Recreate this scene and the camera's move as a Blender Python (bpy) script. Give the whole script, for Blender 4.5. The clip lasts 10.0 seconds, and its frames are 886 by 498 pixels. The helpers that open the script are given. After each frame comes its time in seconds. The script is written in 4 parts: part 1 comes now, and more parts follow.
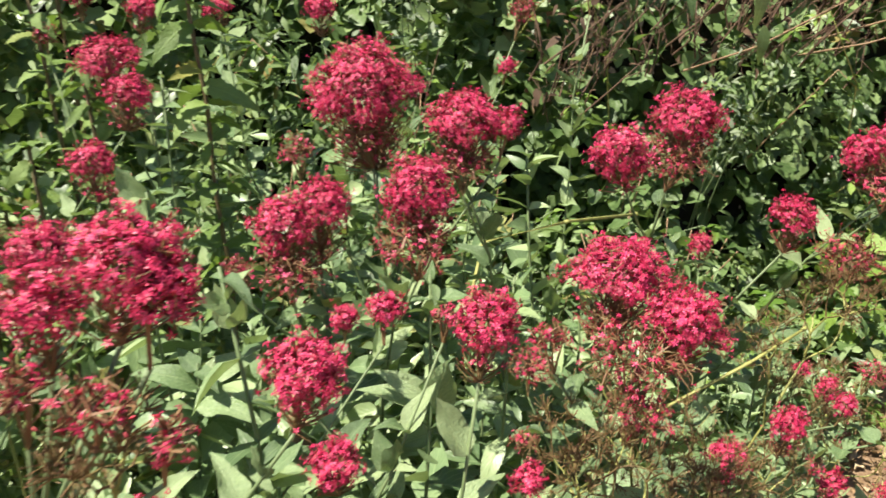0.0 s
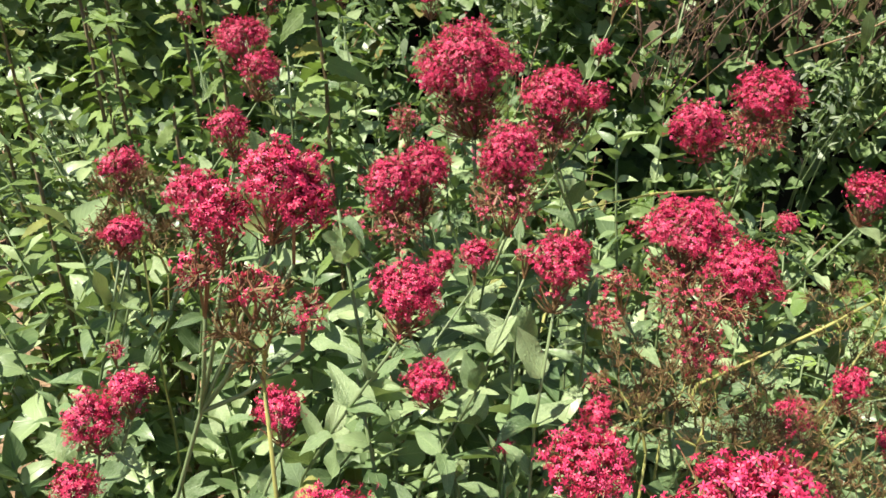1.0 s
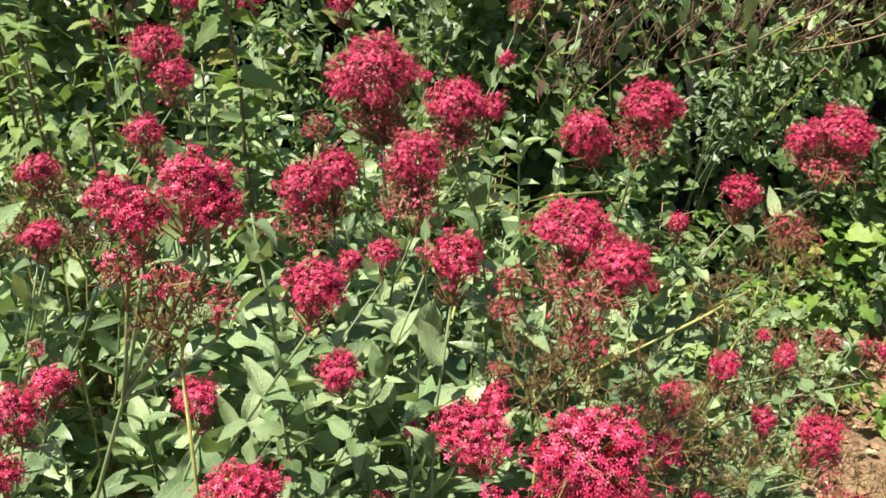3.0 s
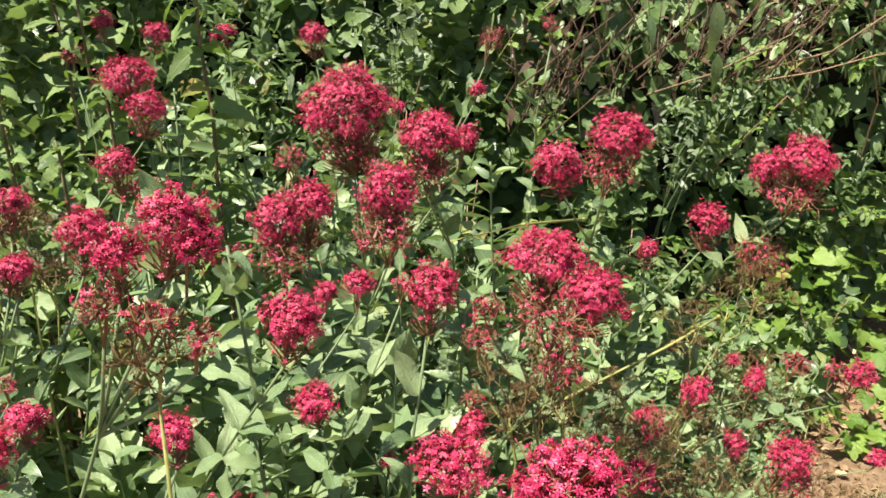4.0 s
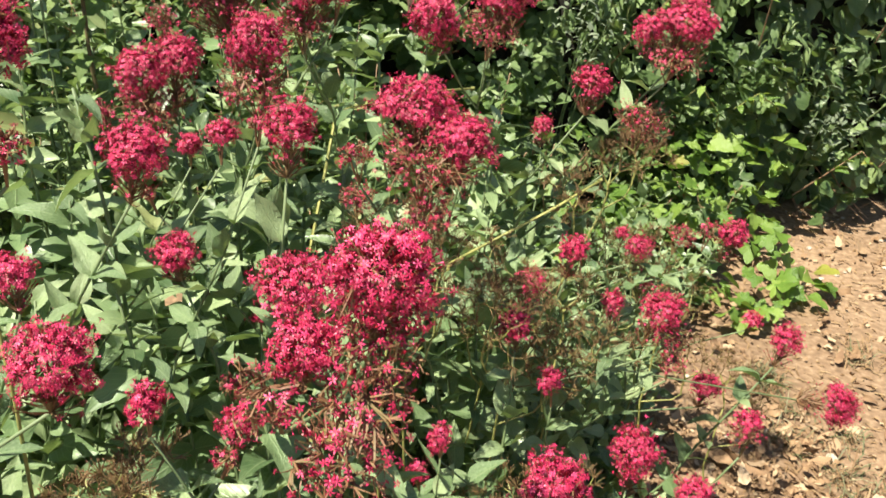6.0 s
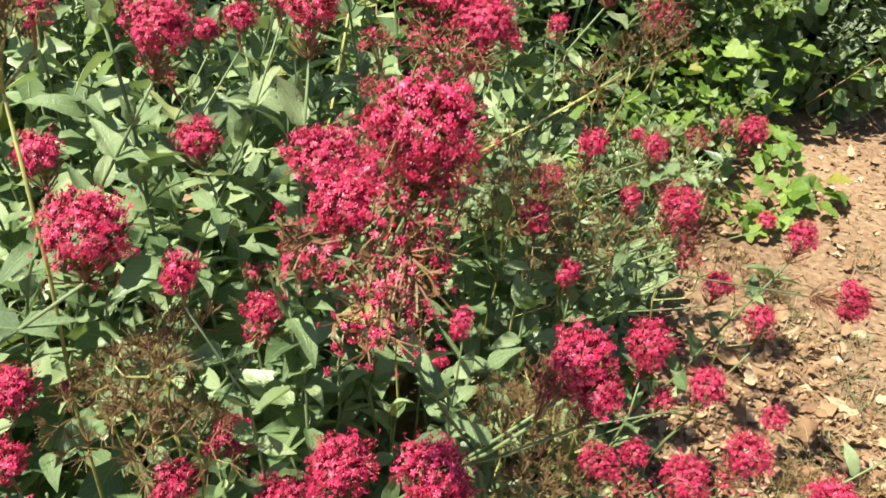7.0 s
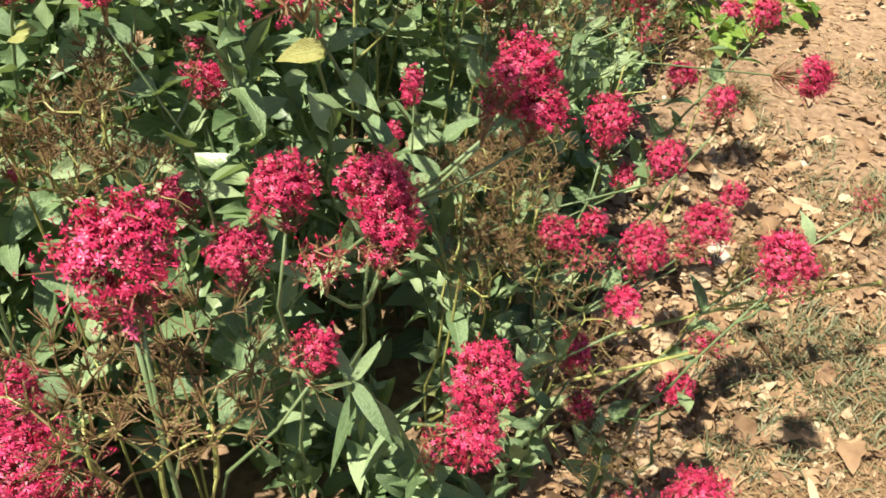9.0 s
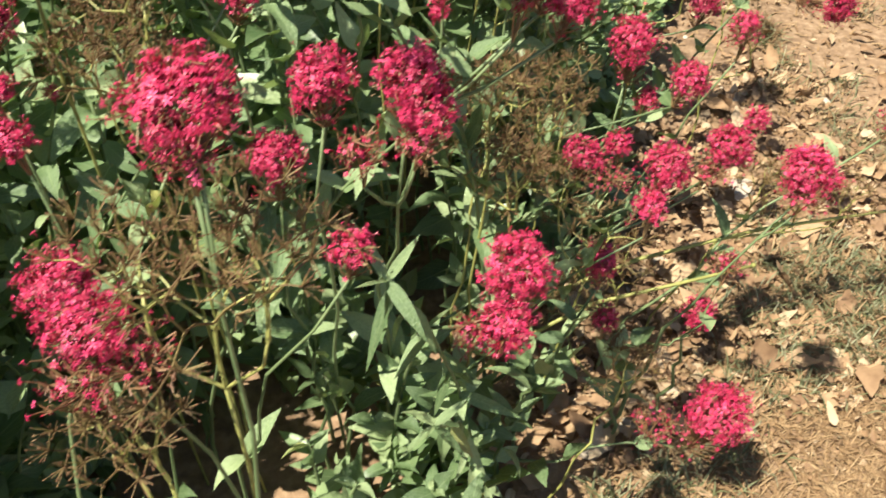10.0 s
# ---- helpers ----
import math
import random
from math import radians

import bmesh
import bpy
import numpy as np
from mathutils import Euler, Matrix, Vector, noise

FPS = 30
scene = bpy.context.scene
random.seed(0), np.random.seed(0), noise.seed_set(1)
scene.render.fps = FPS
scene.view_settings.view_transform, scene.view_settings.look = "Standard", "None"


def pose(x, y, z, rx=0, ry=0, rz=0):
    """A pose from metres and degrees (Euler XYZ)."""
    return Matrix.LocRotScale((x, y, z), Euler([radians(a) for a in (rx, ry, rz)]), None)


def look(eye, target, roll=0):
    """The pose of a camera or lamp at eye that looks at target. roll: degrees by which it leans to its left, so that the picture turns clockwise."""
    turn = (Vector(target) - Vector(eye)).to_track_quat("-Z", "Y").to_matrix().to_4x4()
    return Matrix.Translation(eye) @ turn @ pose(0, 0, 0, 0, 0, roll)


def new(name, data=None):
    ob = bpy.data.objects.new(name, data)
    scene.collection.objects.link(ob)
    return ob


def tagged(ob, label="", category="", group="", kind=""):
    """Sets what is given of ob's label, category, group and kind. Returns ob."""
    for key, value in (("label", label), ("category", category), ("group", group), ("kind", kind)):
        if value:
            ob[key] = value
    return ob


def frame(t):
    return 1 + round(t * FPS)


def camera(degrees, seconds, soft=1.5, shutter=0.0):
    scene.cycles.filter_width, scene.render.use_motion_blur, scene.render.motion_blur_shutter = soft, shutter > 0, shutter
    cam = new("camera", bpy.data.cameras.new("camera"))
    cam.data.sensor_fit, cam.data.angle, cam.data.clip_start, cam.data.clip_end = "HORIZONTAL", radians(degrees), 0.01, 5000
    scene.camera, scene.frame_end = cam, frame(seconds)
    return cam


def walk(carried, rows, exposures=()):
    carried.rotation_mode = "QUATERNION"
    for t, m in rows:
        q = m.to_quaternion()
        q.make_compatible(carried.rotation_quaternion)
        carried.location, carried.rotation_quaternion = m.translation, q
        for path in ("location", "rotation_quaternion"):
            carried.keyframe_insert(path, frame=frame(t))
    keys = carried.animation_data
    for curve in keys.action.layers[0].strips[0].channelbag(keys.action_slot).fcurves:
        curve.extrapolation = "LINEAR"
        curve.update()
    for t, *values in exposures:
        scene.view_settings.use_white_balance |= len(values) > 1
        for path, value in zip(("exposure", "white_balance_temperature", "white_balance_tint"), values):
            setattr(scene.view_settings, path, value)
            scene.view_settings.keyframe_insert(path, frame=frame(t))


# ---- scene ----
cam = camera(55.9, 10.0, soft=1.6, shutter=0.25)
PATH = [
    (0, (0.109, 0.077, 1.216), (0.066, 1.913, 0.424), 0.2),
    (0.5, (0.102, -0.014, 1.24), (-0.106, 1.806, 0.437), -0.4),
    (1, (0.127, -0.034, 1.228), (-0.153, 1.769, 0.409), -0.7),
    (1.5, (0.126, -0.06, 1.227), (-0.074, 1.735, 0.367), 0.9),
    (2, (0.134, -0.08, 1.232), (0.024, 1.707, 0.341), 2.2),
    (2.5, (0.153, -0.087, 1.242), (0.041, 1.712, 0.374), 1.3),
    (3.8, (0.146, -0.102, 1.261), (0.102, 1.75, 0.507), 1.1),
    (4, (0.147, -0.1, 1.26), (0.119, 1.752, 0.504), 1.3),
    (4.5, (0.151, -0.094, 1.255), (0.152, 1.756, 0.494), 1.6),
    (5, (0.159, -0.105, 1.251), (0.188, 1.742, 0.485), 1.7),
    (5.5, (0.19, -0.104, 1.224), (0.29, 1.713, 0.395), 2.4),
    (6, (0.207, -0.115, 1.195), (0.363, 1.644, 0.256), 3.1),
    (6.2, (0.207, -0.124, 1.195), (0.372, 1.616, 0.224), 3.1),
    (7.3, (0.184, -0.134, 1.15), (0.317, 1.503, 0.008), 3.0),
    (7.5, (0.187, -0.142, 1.14), (0.307, 1.484, -0.019), 2.7),
    (8, (0.179, -0.16, 1.113), (0.3, 1.41, -0.12), 3.1),
    (8.5, (0.19, -0.168, 1.097), (0.342, 1.337, -0.212), 3.0),
    (9, (0.213, -0.187, 1.075), (0.407, 1.278, -0.273), 2.2),
    (9.5, (0.228, -0.213, 1.074), (0.454, 1.225, -0.297), 2.1),
    (10, (0.195, -0.236, 1.051), (0.347, 1.172, -0.36), 0.9),
]
walk(cam, [(t, look(eye, target, roll)) for t, eye, target, roll in PATH])

# ---------------------------------------------------------------- light
SUN_TO = Vector((-0.40, -0.17, 0.90)).normalized()
sun_data = bpy.data.lights.new("sun", "SUN")
sun_data.energy, sun_data.angle, sun_data.color = 6.6, radians(0.53), (1.0, 0.94, 0.80)
sun = new("sun", sun_data)
sun.matrix_world = look(SUN_TO * 20, (0, 0, 0))
world = bpy.data.worlds.new("sky")
scene.world = world
world.use_nodes = True
sky = world.node_tree.nodes.new("ShaderNodeTexSky")
sky.sky_type, sky.sun_disc = "NISHITA", False
sky.sun_elevation = math.asin(SUN_TO.z)
sky.sun_rotation = math.atan2(SUN_TO.x, SUN_TO.y)
world.node_tree.links.new(sky.outputs[0], world.node_tree.nodes["Background"].inputs[0])
world.node_tree.nodes["Background"].inputs[1].default_value = 0.072
scene.view_settings.exposure = 0.76


# ---------------------------------------------------------------- materials
class Mat:
    """A node material with a short way to add and link nodes."""

    def __init__(self, name):
        self.m = bpy.data.materials.new(name)
        self.m.use_nodes = True
        self.t = self.m.node_tree
        self.b = self.t.nodes["Principled BSDF"]
        self.out = self.t.nodes["Material Output"]

    def n(self, kind, **values):
        node = self.t.nodes.new("ShaderNode" + kind)
        for key, value in values.items():
            node.inputs[key.replace("_", " ")].default_value = value
        return node

    def link(self, a, b):
        self.t.links.new(a, b)

    def ramp(self, fac, *stops):
        r = self.t.nodes.new("ShaderNodeValToRGB")
        el = r.color_ramp.elements
        while len(el) < len(stops):
            el.new(0.5)
        for e, (p, c) in zip(el, stops):
            e.position, e.color = p, (*c, 1)
        self.link(fac, r.inputs[0])
        return r.outputs[0]

    def mix(self, fac, a, b, mode="MIX"):
        x = self.t.nodes.new("ShaderNodeMix")
        x.data_type, x.blend_type = "RGBA", mode
        for sock, v in ((x.inputs[0], fac), (x.inputs[6], a), (x.inputs[7], b)):
            if isinstance(v, (int, float)):
                sock.default_value = v
            elif isinstance(v, tuple):
                sock.default_value = (*v, 1)
            else:
                self.link(v, sock)
        return x.outputs[2]

    def noise(self, scale, detail=3.0, coords="Object"):
        tc = self.t.nodes.new("ShaderNodeTexCoord")
        no = self.n("TexNoise", Scale=scale, Detail=detail)
        self.link(tc.outputs[coords], no.inputs["Vector"])
        return no.outputs[0]

    def bump(self, height, strength, distance=0.002):
        bu = self.n("Bump", Strength=strength, Distance=distance)
        self.link(height, bu.inputs["Height"])
        self.link(bu.outputs[0], self.b.inputs["Normal"])

    def thin(self, colour, amount):
        """Lets light through, as leaves and petals do."""
        tr = self.n("BsdfTranslucent")
        mi = self.n("MixShader", Fac=amount)
        self.link(colour, tr.inputs[0])
        self.link(self.b.outputs[0], mi.inputs[1])
        self.link(tr.outputs[0], mi.inputs[2])
        self.link(mi.outputs[0], self.out.inputs[0])


def island(mat):
    return mat.t.nodes.new("ShaderNodeNewGeometry").outputs["Random Per Island"]


def each(mat):
    return mat.t.nodes.new("ShaderNodeObjectInfo").outputs["Random"]


def leaf_material(name, dark, mid, light, rough=0.5, through_leaf=0.25, per_island=False, sick=(0.35, 0.30, 0.06), vein=0.24):
    a = Mat(name)
    rnd = island(a) if per_island else each(a)
    base = a.ramp(rnd, (0.0, dark), (0.45, mid), (0.9, light), (0.975, light), (1.0, sick))
    blot = a.noise(26.0, 4.0)
    base = a.mix(0.30, base, a.ramp(blot, (0.3, dark), (0.7, light)))
    uv = a.t.nodes.new("ShaderNodeUVMap")
    sep = a.n("SeparateXYZ")
    a.link(uv.outputs[0], sep.inputs[0])
    # midrib, and side veins that run off it
    off = a.n("Math")
    off.operation = "ABSOLUTE"
    a.link(sep.outputs[0], off.inputs[0])
    rib = a.ramp(off.outputs[0], (0.0, (1, 1, 1)), (0.09, (0, 0, 0)))
    slant = a.n("Math")
    slant.operation = "MULTIPLY_ADD"
    slant.inputs[1].default_value = -0.35
    a.link(off.outputs[0], slant.inputs[0])
    a.link(sep.outputs[1], slant.inputs[2])
    comb = a.n("CombineXYZ")
    a.link(slant.outputs[0], comb.inputs[0])
    wav = a.n("TexWave", Scale=2.6, Distortion=0.6)
    a.link(comb.outputs[0], wav.inputs["Vector"])
    side = a.ramp(wav.outputs[1], (0.82, (0, 0, 0)), (1.0, (0.35, 0.35, 0.35)))
    both = a.mix(1.0, rib, side, "LIGHTEN")
    veins = a.n("Math")
    veins.operation = "MULTIPLY"
    veins.inputs[1].default_value = vein
    a.link(both, veins.inputs[0])
    pale = tuple(min(1, v * 1.5 + 0.03) for v in light)
    col = a.mix(veins.outputs[0], base, pale)
    a.link(col, a.b.inputs["Base Color"])
    a.b.inputs["Roughness"].default_value = rough
    a.b.inputs["Specular IOR Level"].default_value = 0.5
    crease = a.noise(38.0, 3.0)
    relief = a.mix(0.72, both, crease)
    a.bump(relief, 0.55, 0.004)
    a.thin(a.mix(0.5, col, (light[0] * 1.3, light[1] * 1.5, light[2] * 0.5)), through_leaf)
    return a.m


def plain_material(name, c1, c2, scale=40.0, rough=0.7, per=None, bump=0.3, c3=None, through_it=0.0):
    a = Mat(name)
    col = a.ramp(a.noise(scale, 5.0), (0.3, c1), (0.7, c2))
    if per is not None:
        rnd = island(a) if per == "island" else each(a)
        col = a.mix(0.55, col, a.ramp(rnd, (0.0, c1), (0.6, c2), (1.0, c3 or c2)))
    a.link(col, a.b.inputs["Base Color"])
    a.b.inputs["Roughness"].default_value = rough
    a.bump(a.noise(scale * 5, 4.0), bump, 0.001)
    if through_it:
        a.thin(col, through_it)
    return a.m


VALERIAN = leaf_material("valerian_leaf", (0.040, 0.084, 0.034), (0.142, 0.226, 0.094), (0.350, 0.438, 0.218), 0.37, 0.20)
IVY = leaf_material("ivy_leaf", (0.026, 0.060, 0.017), (0.080, 0.142, 0.042), (0.270, 0.360, 0.150), 0.40, 0.26, True, (0.30, 0.16, 0.05))
VALERIAN_IN = leaf_material("valerian_inner_leaf", (0.040, 0.084, 0.034), (0.142, 0.226, 0.094), (0.350, 0.438, 0.218), 0.37, 0.20, True)
IVY_ONE = leaf_material("hedge_leaf", (0.026, 0.060, 0.017), (0.080, 0.142, 0.042), (0.270, 0.360, 0.150), 0.40, 0.26, False, (0.30, 0.16, 0.05))
IVY_YOUNG = leaf_material("young_ivy_leaf", (0.055, 0.125, 0.020), (0.120, 0.220, 0.034), (0.250, 0.355, 0.070), 0.33, 0.25)
NETTLE = leaf_material("nettle_leaf", (0.085, 0.145, 0.030), (0.140, 0.225, 0.050), (0.220, 0.310, 0.085), 0.55, 0.25)
GREY_LEAF = leaf_material("grey_leaf", (0.10, 0.14, 0.08), (0.16, 0.20, 0.125), (0.24, 0.28, 0.18), 0.7, 0.2, True)
STEM = plain_material("valerian_stem", (0.095, 0.145, 0.055), (0.18, 0.235, 0.105), 60, 0.55, "object", 0.2)
OLIVE = plain_material("olive_stem", (0.20, 0.21, 0.055), (0.36, 0.35, 0.105), 60, 0.6, None, 0.2)
TWIG = plain_material("dry_twig", (0.16, 0.09, 0.05), (0.34, 0.22, 0.13), 50, 0.85, "island", 0.4, (0.42, 0.33, 0.22))
# reddish-brown twig, its colour darkened further for the shade within the hedge
TWIG_SHADED = plain_material("shaded_brown_twig", (0.045, 0.024, 0.015), (0.11, 0.062, 0.036), 50, 0.85, "island", 0.4, (0.28, 0.20, 0.12))
STALK = plain_material("flower_stalk", (0.15, 0.055, 0.035), (0.22, 0.12, 0.05), 90, 0.6, "island", 0.1, (0.16, 0.16, 0.06))
DRY = plain_material("dry_stalk", (0.125, 0.070, 0.031), (0.21, 0.14, 0.052), 90, 0.7, "island", 0.1, (0.28, 0.24, 0.075), 0.2)
HUSK = plain_material("seed_husk", (0.17, 0.070, 0.038), (0.27, 0.135, 0.066), 120, 0.8, "island", 0.1, (0.42, 0.31, 0.15), 0.3)
DEAD = plain_material("dead_leaf", (0.16, 0.082, 0.038), (0.42, 0.275, 0.15), 45, 0.8, "object", 0.4, (0.72, 0.58, 0.39), 0.1)
DEAD_REST = plain_material("dead_leaf_litter", (0.14, 0.072, 0.035), (0.40, 0.26, 0.14), 45, 0.8, "island", 0.4, (0.70, 0.56, 0.37), 0.1)
# dead-leaf brown with the hedge's inner shade put into the colour
DEAD_SHADED = plain_material("shaded_brown_dead_leaf", (0.045, 0.024, 0.013), (0.11, 0.062, 0.034), 45, 0.8, "island", 0.4, (0.30, 0.21, 0.12), 0.15)
STRAW = plain_material("straw", (0.16, 0.09, 0.04), (0.32, 0.205, 0.10), 30, 0.8, "island", 0.2, (0.48, 0.35, 0.19), 0.15)
PEBBLE = plain_material("pebble", (0.30, 0.24, 0.17), (0.50, 0.43, 0.34), 60, 0.8, "object", 0.4, (0.58, 0.53, 0.45))
WEED = plain_material("weed_blade", (0.085, 0.10, 0.040), (0.19, 0.20, 0.095), 30, 0.6, "island", 0.2, (0.42, 0.38, 0.24), 0.25)


def petal_material(name, stops, rough=0.45):
    a = Mat(name)
    col = a.ramp(island(a), *stops)
    col = a.mix(0.20, col, a.ramp(a.noise(300, 2.0), (0.3, stops[0][1]), (0.7, stops[-1][1])))
    a.link(col, a.b.inputs["Base Color"])
    a.b.inputs["Roughness"].default_value = rough
    a.thin(col, 0.16)
    return a.m


PETAL = petal_material("crimson_petal", ((0.0, (0.18, 0.003, 0.020)), (0.45, (0.56, 0.012, 0.074)), (0.85, (0.76, 0.042, 0.155)), (1.0, (0.88, 0.120, 0.280))))
BUD = petal_material("crimson_bud", ((0.0, (0.12, 0.003, 0.010)), (0.5, (0.28, 0.007, 0.024)), (1.0, (0.46, 0.022, 0.045))))

soil = Mat("sandy_soil")
tone = soil.ramp(soil.noise(2.2, 6.0), (0.30, (0.16, 0.100, 0.056)), (0.55, (0.265, 0.172, 0.098)), (0.8, (0.35, 0.245, 0.15)))
crumb = soil.ramp(soil.noise(55.0, 6.0), (0.32, (0.070, 0.040, 0.023)), (0.5, (0.22, 0.138, 0.080)), (0.72, (0.42, 0.305, 0.195)))
soil.link(soil.mix(0.45, tone, crumb), soil.b.inputs["Base Color"])
soil.b.inputs["Roughness"].default_value = 0.95
soil.bump(soil.noise(70.0, 8.0), 0.7, 0.008)
SOIL = soil.m
# the deep shade inside the hedge is put into this near-black colour
bank = Mat("shaded_bank")
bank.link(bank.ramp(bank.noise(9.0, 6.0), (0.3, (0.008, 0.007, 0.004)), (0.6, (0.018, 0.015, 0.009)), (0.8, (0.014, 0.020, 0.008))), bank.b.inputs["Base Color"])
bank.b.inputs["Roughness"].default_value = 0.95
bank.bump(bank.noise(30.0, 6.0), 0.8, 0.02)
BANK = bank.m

rng = random.Random(11)
U = rng.uniform


# ---------------------------------------------------------------- mesh helpers
def mesh_of(name, verts, faces, materials, index=None, uv=None, smooth=True):
    me = bpy.data.meshes.new(name)
    me.from_pydata([tuple(v) for v in verts], [], faces)
    for m in materials:
        me.materials.append(m)
    if index is not None:
        me.polygons.foreach_set("material_index", index)
    if uv is not None:
        layer = me.uv_layers.new(name="UVMap")
        flat = [c for f in faces for i in f for c in uv[i]]
        layer.data.foreach_set("uv", flat)
    if smooth:
        me.polygons.foreach_set("use_smooth", [True] * len(faces))
    me.update()
    return me


def part(name, mesh, parent, matrix=None, label=""):
    ob = new(name, mesh)
    ob.parent = parent
    if matrix is not None:
        ob.matrix_basis = matrix
    return tagged(ob, label) if label else ob


def thing(name, x, y, z, label, category, group=""):
    ob = new(name)
    ob.empty_display_size = 0.05
    ob.location = (x, y, z)
    return tagged(ob, label, category, group)


def frame_of(axis):
    """Two directions square to axis."""
    a = Vector(axis).normalized()
    s = a.cross(Vector((0.31, 0.17, 0.93)))
    if s.length < 0.1:
        s = a.cross(Vector((1, 0, 0)))
    s.normalize()
    return a, s, a.cross(s)


class Build:
    """Gathers vertices and faces of one mesh."""

    def __init__(self):
        self.v, self.f, self.i, self.uv = [], [], [], []

    def add(self, verts, faces, slot=0, uv=None):
        k = len(self.v)
        self.v.extend(verts)
        self.f.extend(tuple(j + k for j in f) for f in faces)
        self.i.extend([slot] * len(faces))
        self.uv.extend(uv or [(1.0, 0.0)] * len(verts))

    def tube(self, points, r0, r1, sides=5, slot=0):
        verts, faces, n = [], [], len(points)
        for k, p in enumerate(points):
            d = Vector(points[min(k + 1, n - 1)]) - Vector(points[max(k - 1, 0)])
            _, s, t = frame_of(d if d.length > 1e-9 else (0, 0, 1))
            r = r0 + (r1 - r0) * k / (n - 1)
            for j in range(sides):
                an = 2 * math.pi * j / sides
                verts.append(Vector(p) + s * (r * math.cos(an)) + t * (r * math.sin(an)))
        for k in range(n - 1):
            for j in range(sides):
                a, b = k * sides + j, k * sides + (j + 1) % sides
                faces.append((a, b, b + sides, a + sides))
        faces.append(tuple(range((n - 1) * sides, n * sides)))
        self.add(verts, faces, slot)

    def mesh(self, name, materials, smooth=True):
        return mesh_of(name, self.v, self.f, materials, self.i, self.uv, smooth)


def arc(a, b, sag, n=6, wob=0.0):
    """Points from a to b that rise steeply first and lean over by sag."""
    a, b = Vector(a), Vector(b)
    pts = []
    for k in range(n + 1):
        t = k / n
        flat = t ** (1 + sag)
        p = Vector((a.x + (b.x - a.x) * flat, a.y + (b.y - a.y) * flat, a.z + (b.z - a.z) * t))
        if 0 < k < n:
            p += Vector((U(-wob, wob), U(-wob, wob), 0))
        pts.append(p)
    return pts


def blade(width, fold, curl, n=7, fat=0.42, wavy=0.0, teeth=0.0, across=(-1, -0.5, 0, 0.5, 1)):
    """A leaf of length 1 along +y, its face to +z: a folded, curled blade on a short stalk."""
    verts, faces, uv = [], [], []
    ph = U(0, 6)
    for k in range(n + 1):
        s = k / n
        w = width * 0.5 * (s ** fat) * ((1 - s) ** 1.08) * 2.1 * (1 + teeth * (1 if k % 2 else -1))
        if k == 0:
            w = width * 0.10
        ang = curl * s
        y = math.sin(ang) / curl if abs(curl) > 1e-3 else s
        z = (math.cos(ang) - 1) / curl if abs(curl) > 1e-3 else 0.0
        ripple = wavy * math.sin(s * 9 + ph) * w
        for side in across:
            lift = fold * w * abs(side) + (ripple * side if abs(side) == 1 else 0) - 0.10 * w * (abs(side) == 1)
            verts.append((side * w, y, z + lift))
            uv.append((side, s))
    c = len(across)
    for k in range(n):
        for j in range(c - 1):
            a = k * c + j
            faces.append((a, a + 1, a + 1 + c, a + c))
    return verts, faces, uv


def blade_mesh(name, material, *args, **kw):
    v, f, uv = blade(*args, **kw)
    return mesh_of(name, v, f, [material], None, uv)


def lobed(n_lobes, depth, fold=0.12, fine=False):
    """An ivy leaf of length 1 along +y: shallow rounded lobes round a notch, creased along its veins."""
    verts, uv, faces = [(0, 0.10, 0)], [(0, 0.0)], []
    m = n_lobes * (6 if fine else 4)
    for ring in ((0.55, 1.0) if fine else (1.0,)):
        for k in range(m + 1):
            turn = k / m
            an = math.radians(-158 + 316 * turn)
            lobe = 1 - abs(2 * ((turn * n_lobes) % 1.0) - 1)
            point = max(0.0, math.cos(an)) ** 6
            r = (0.47 + 0.10 * math.cos(an) + 0.12 * point) * (1 - depth * (1 - lobe ** 0.8)) * ring
            x, y = math.sin(an) * r, 0.36 + math.cos(an) * r
            verts.append((x, y, fold * abs(x) + 0.05 * (lobe - 0.5) * ring - 0.30 * (y - 0.35) ** 2 * ring))
            uv.append((0.12 + 0.8 * (1 - lobe), turn * ring))
    for k in range(m):
        faces.append((0, k + 2, k + 1))
        if fine:
            faces.append((k + 1, k + 2, m + 3 + k, m + 2 + k))
    return verts, faces, uv


def leaf_pose(at, out, up=0.35, size=0.06, twist=0.0):
    """A leaf at a point, that reaches along out (flat) and climbs by up."""
    d = Vector((out[0], out[1], 0)).normalized() * math.cos(up) + Vector((0, 0, math.sin(up)))
    side = d.cross(Vector((0, 0, 1))).normalized()
    nor = side.cross(d)
    m = Matrix((side, d, nor)).transposed().to_4x4()
    return Matrix.Translation(at) @ m @ Matrix.Rotation(twist, 4, "Y") @ Matrix.Diagonal((size, size, size, 1))


# ---------------------------------------------------------------- ground and bank
def edge_x(y):
    return float(np.interp(y, [-0.4, 0.1, 0.3, 0.5, 0.73, 1.0, 1.2, 1.6, 2.2, 2.6], [0.28, 0.33, 0.36, 0.40, 0.54, 0.70, 0.82, 1.0, 1.4, 1.7]))


def ground_z(x, y):
    z = 0.012 * noise.noise(Vector((x * 3, y * 3, 0))) + 0.006 * noise.noise(Vector((x * 11, y * 11, 4)))
    if x * x + y * y < 9:
        z += 0.003 * noise.noise(Vector((x * 40, y * 40, 2)))
    return z


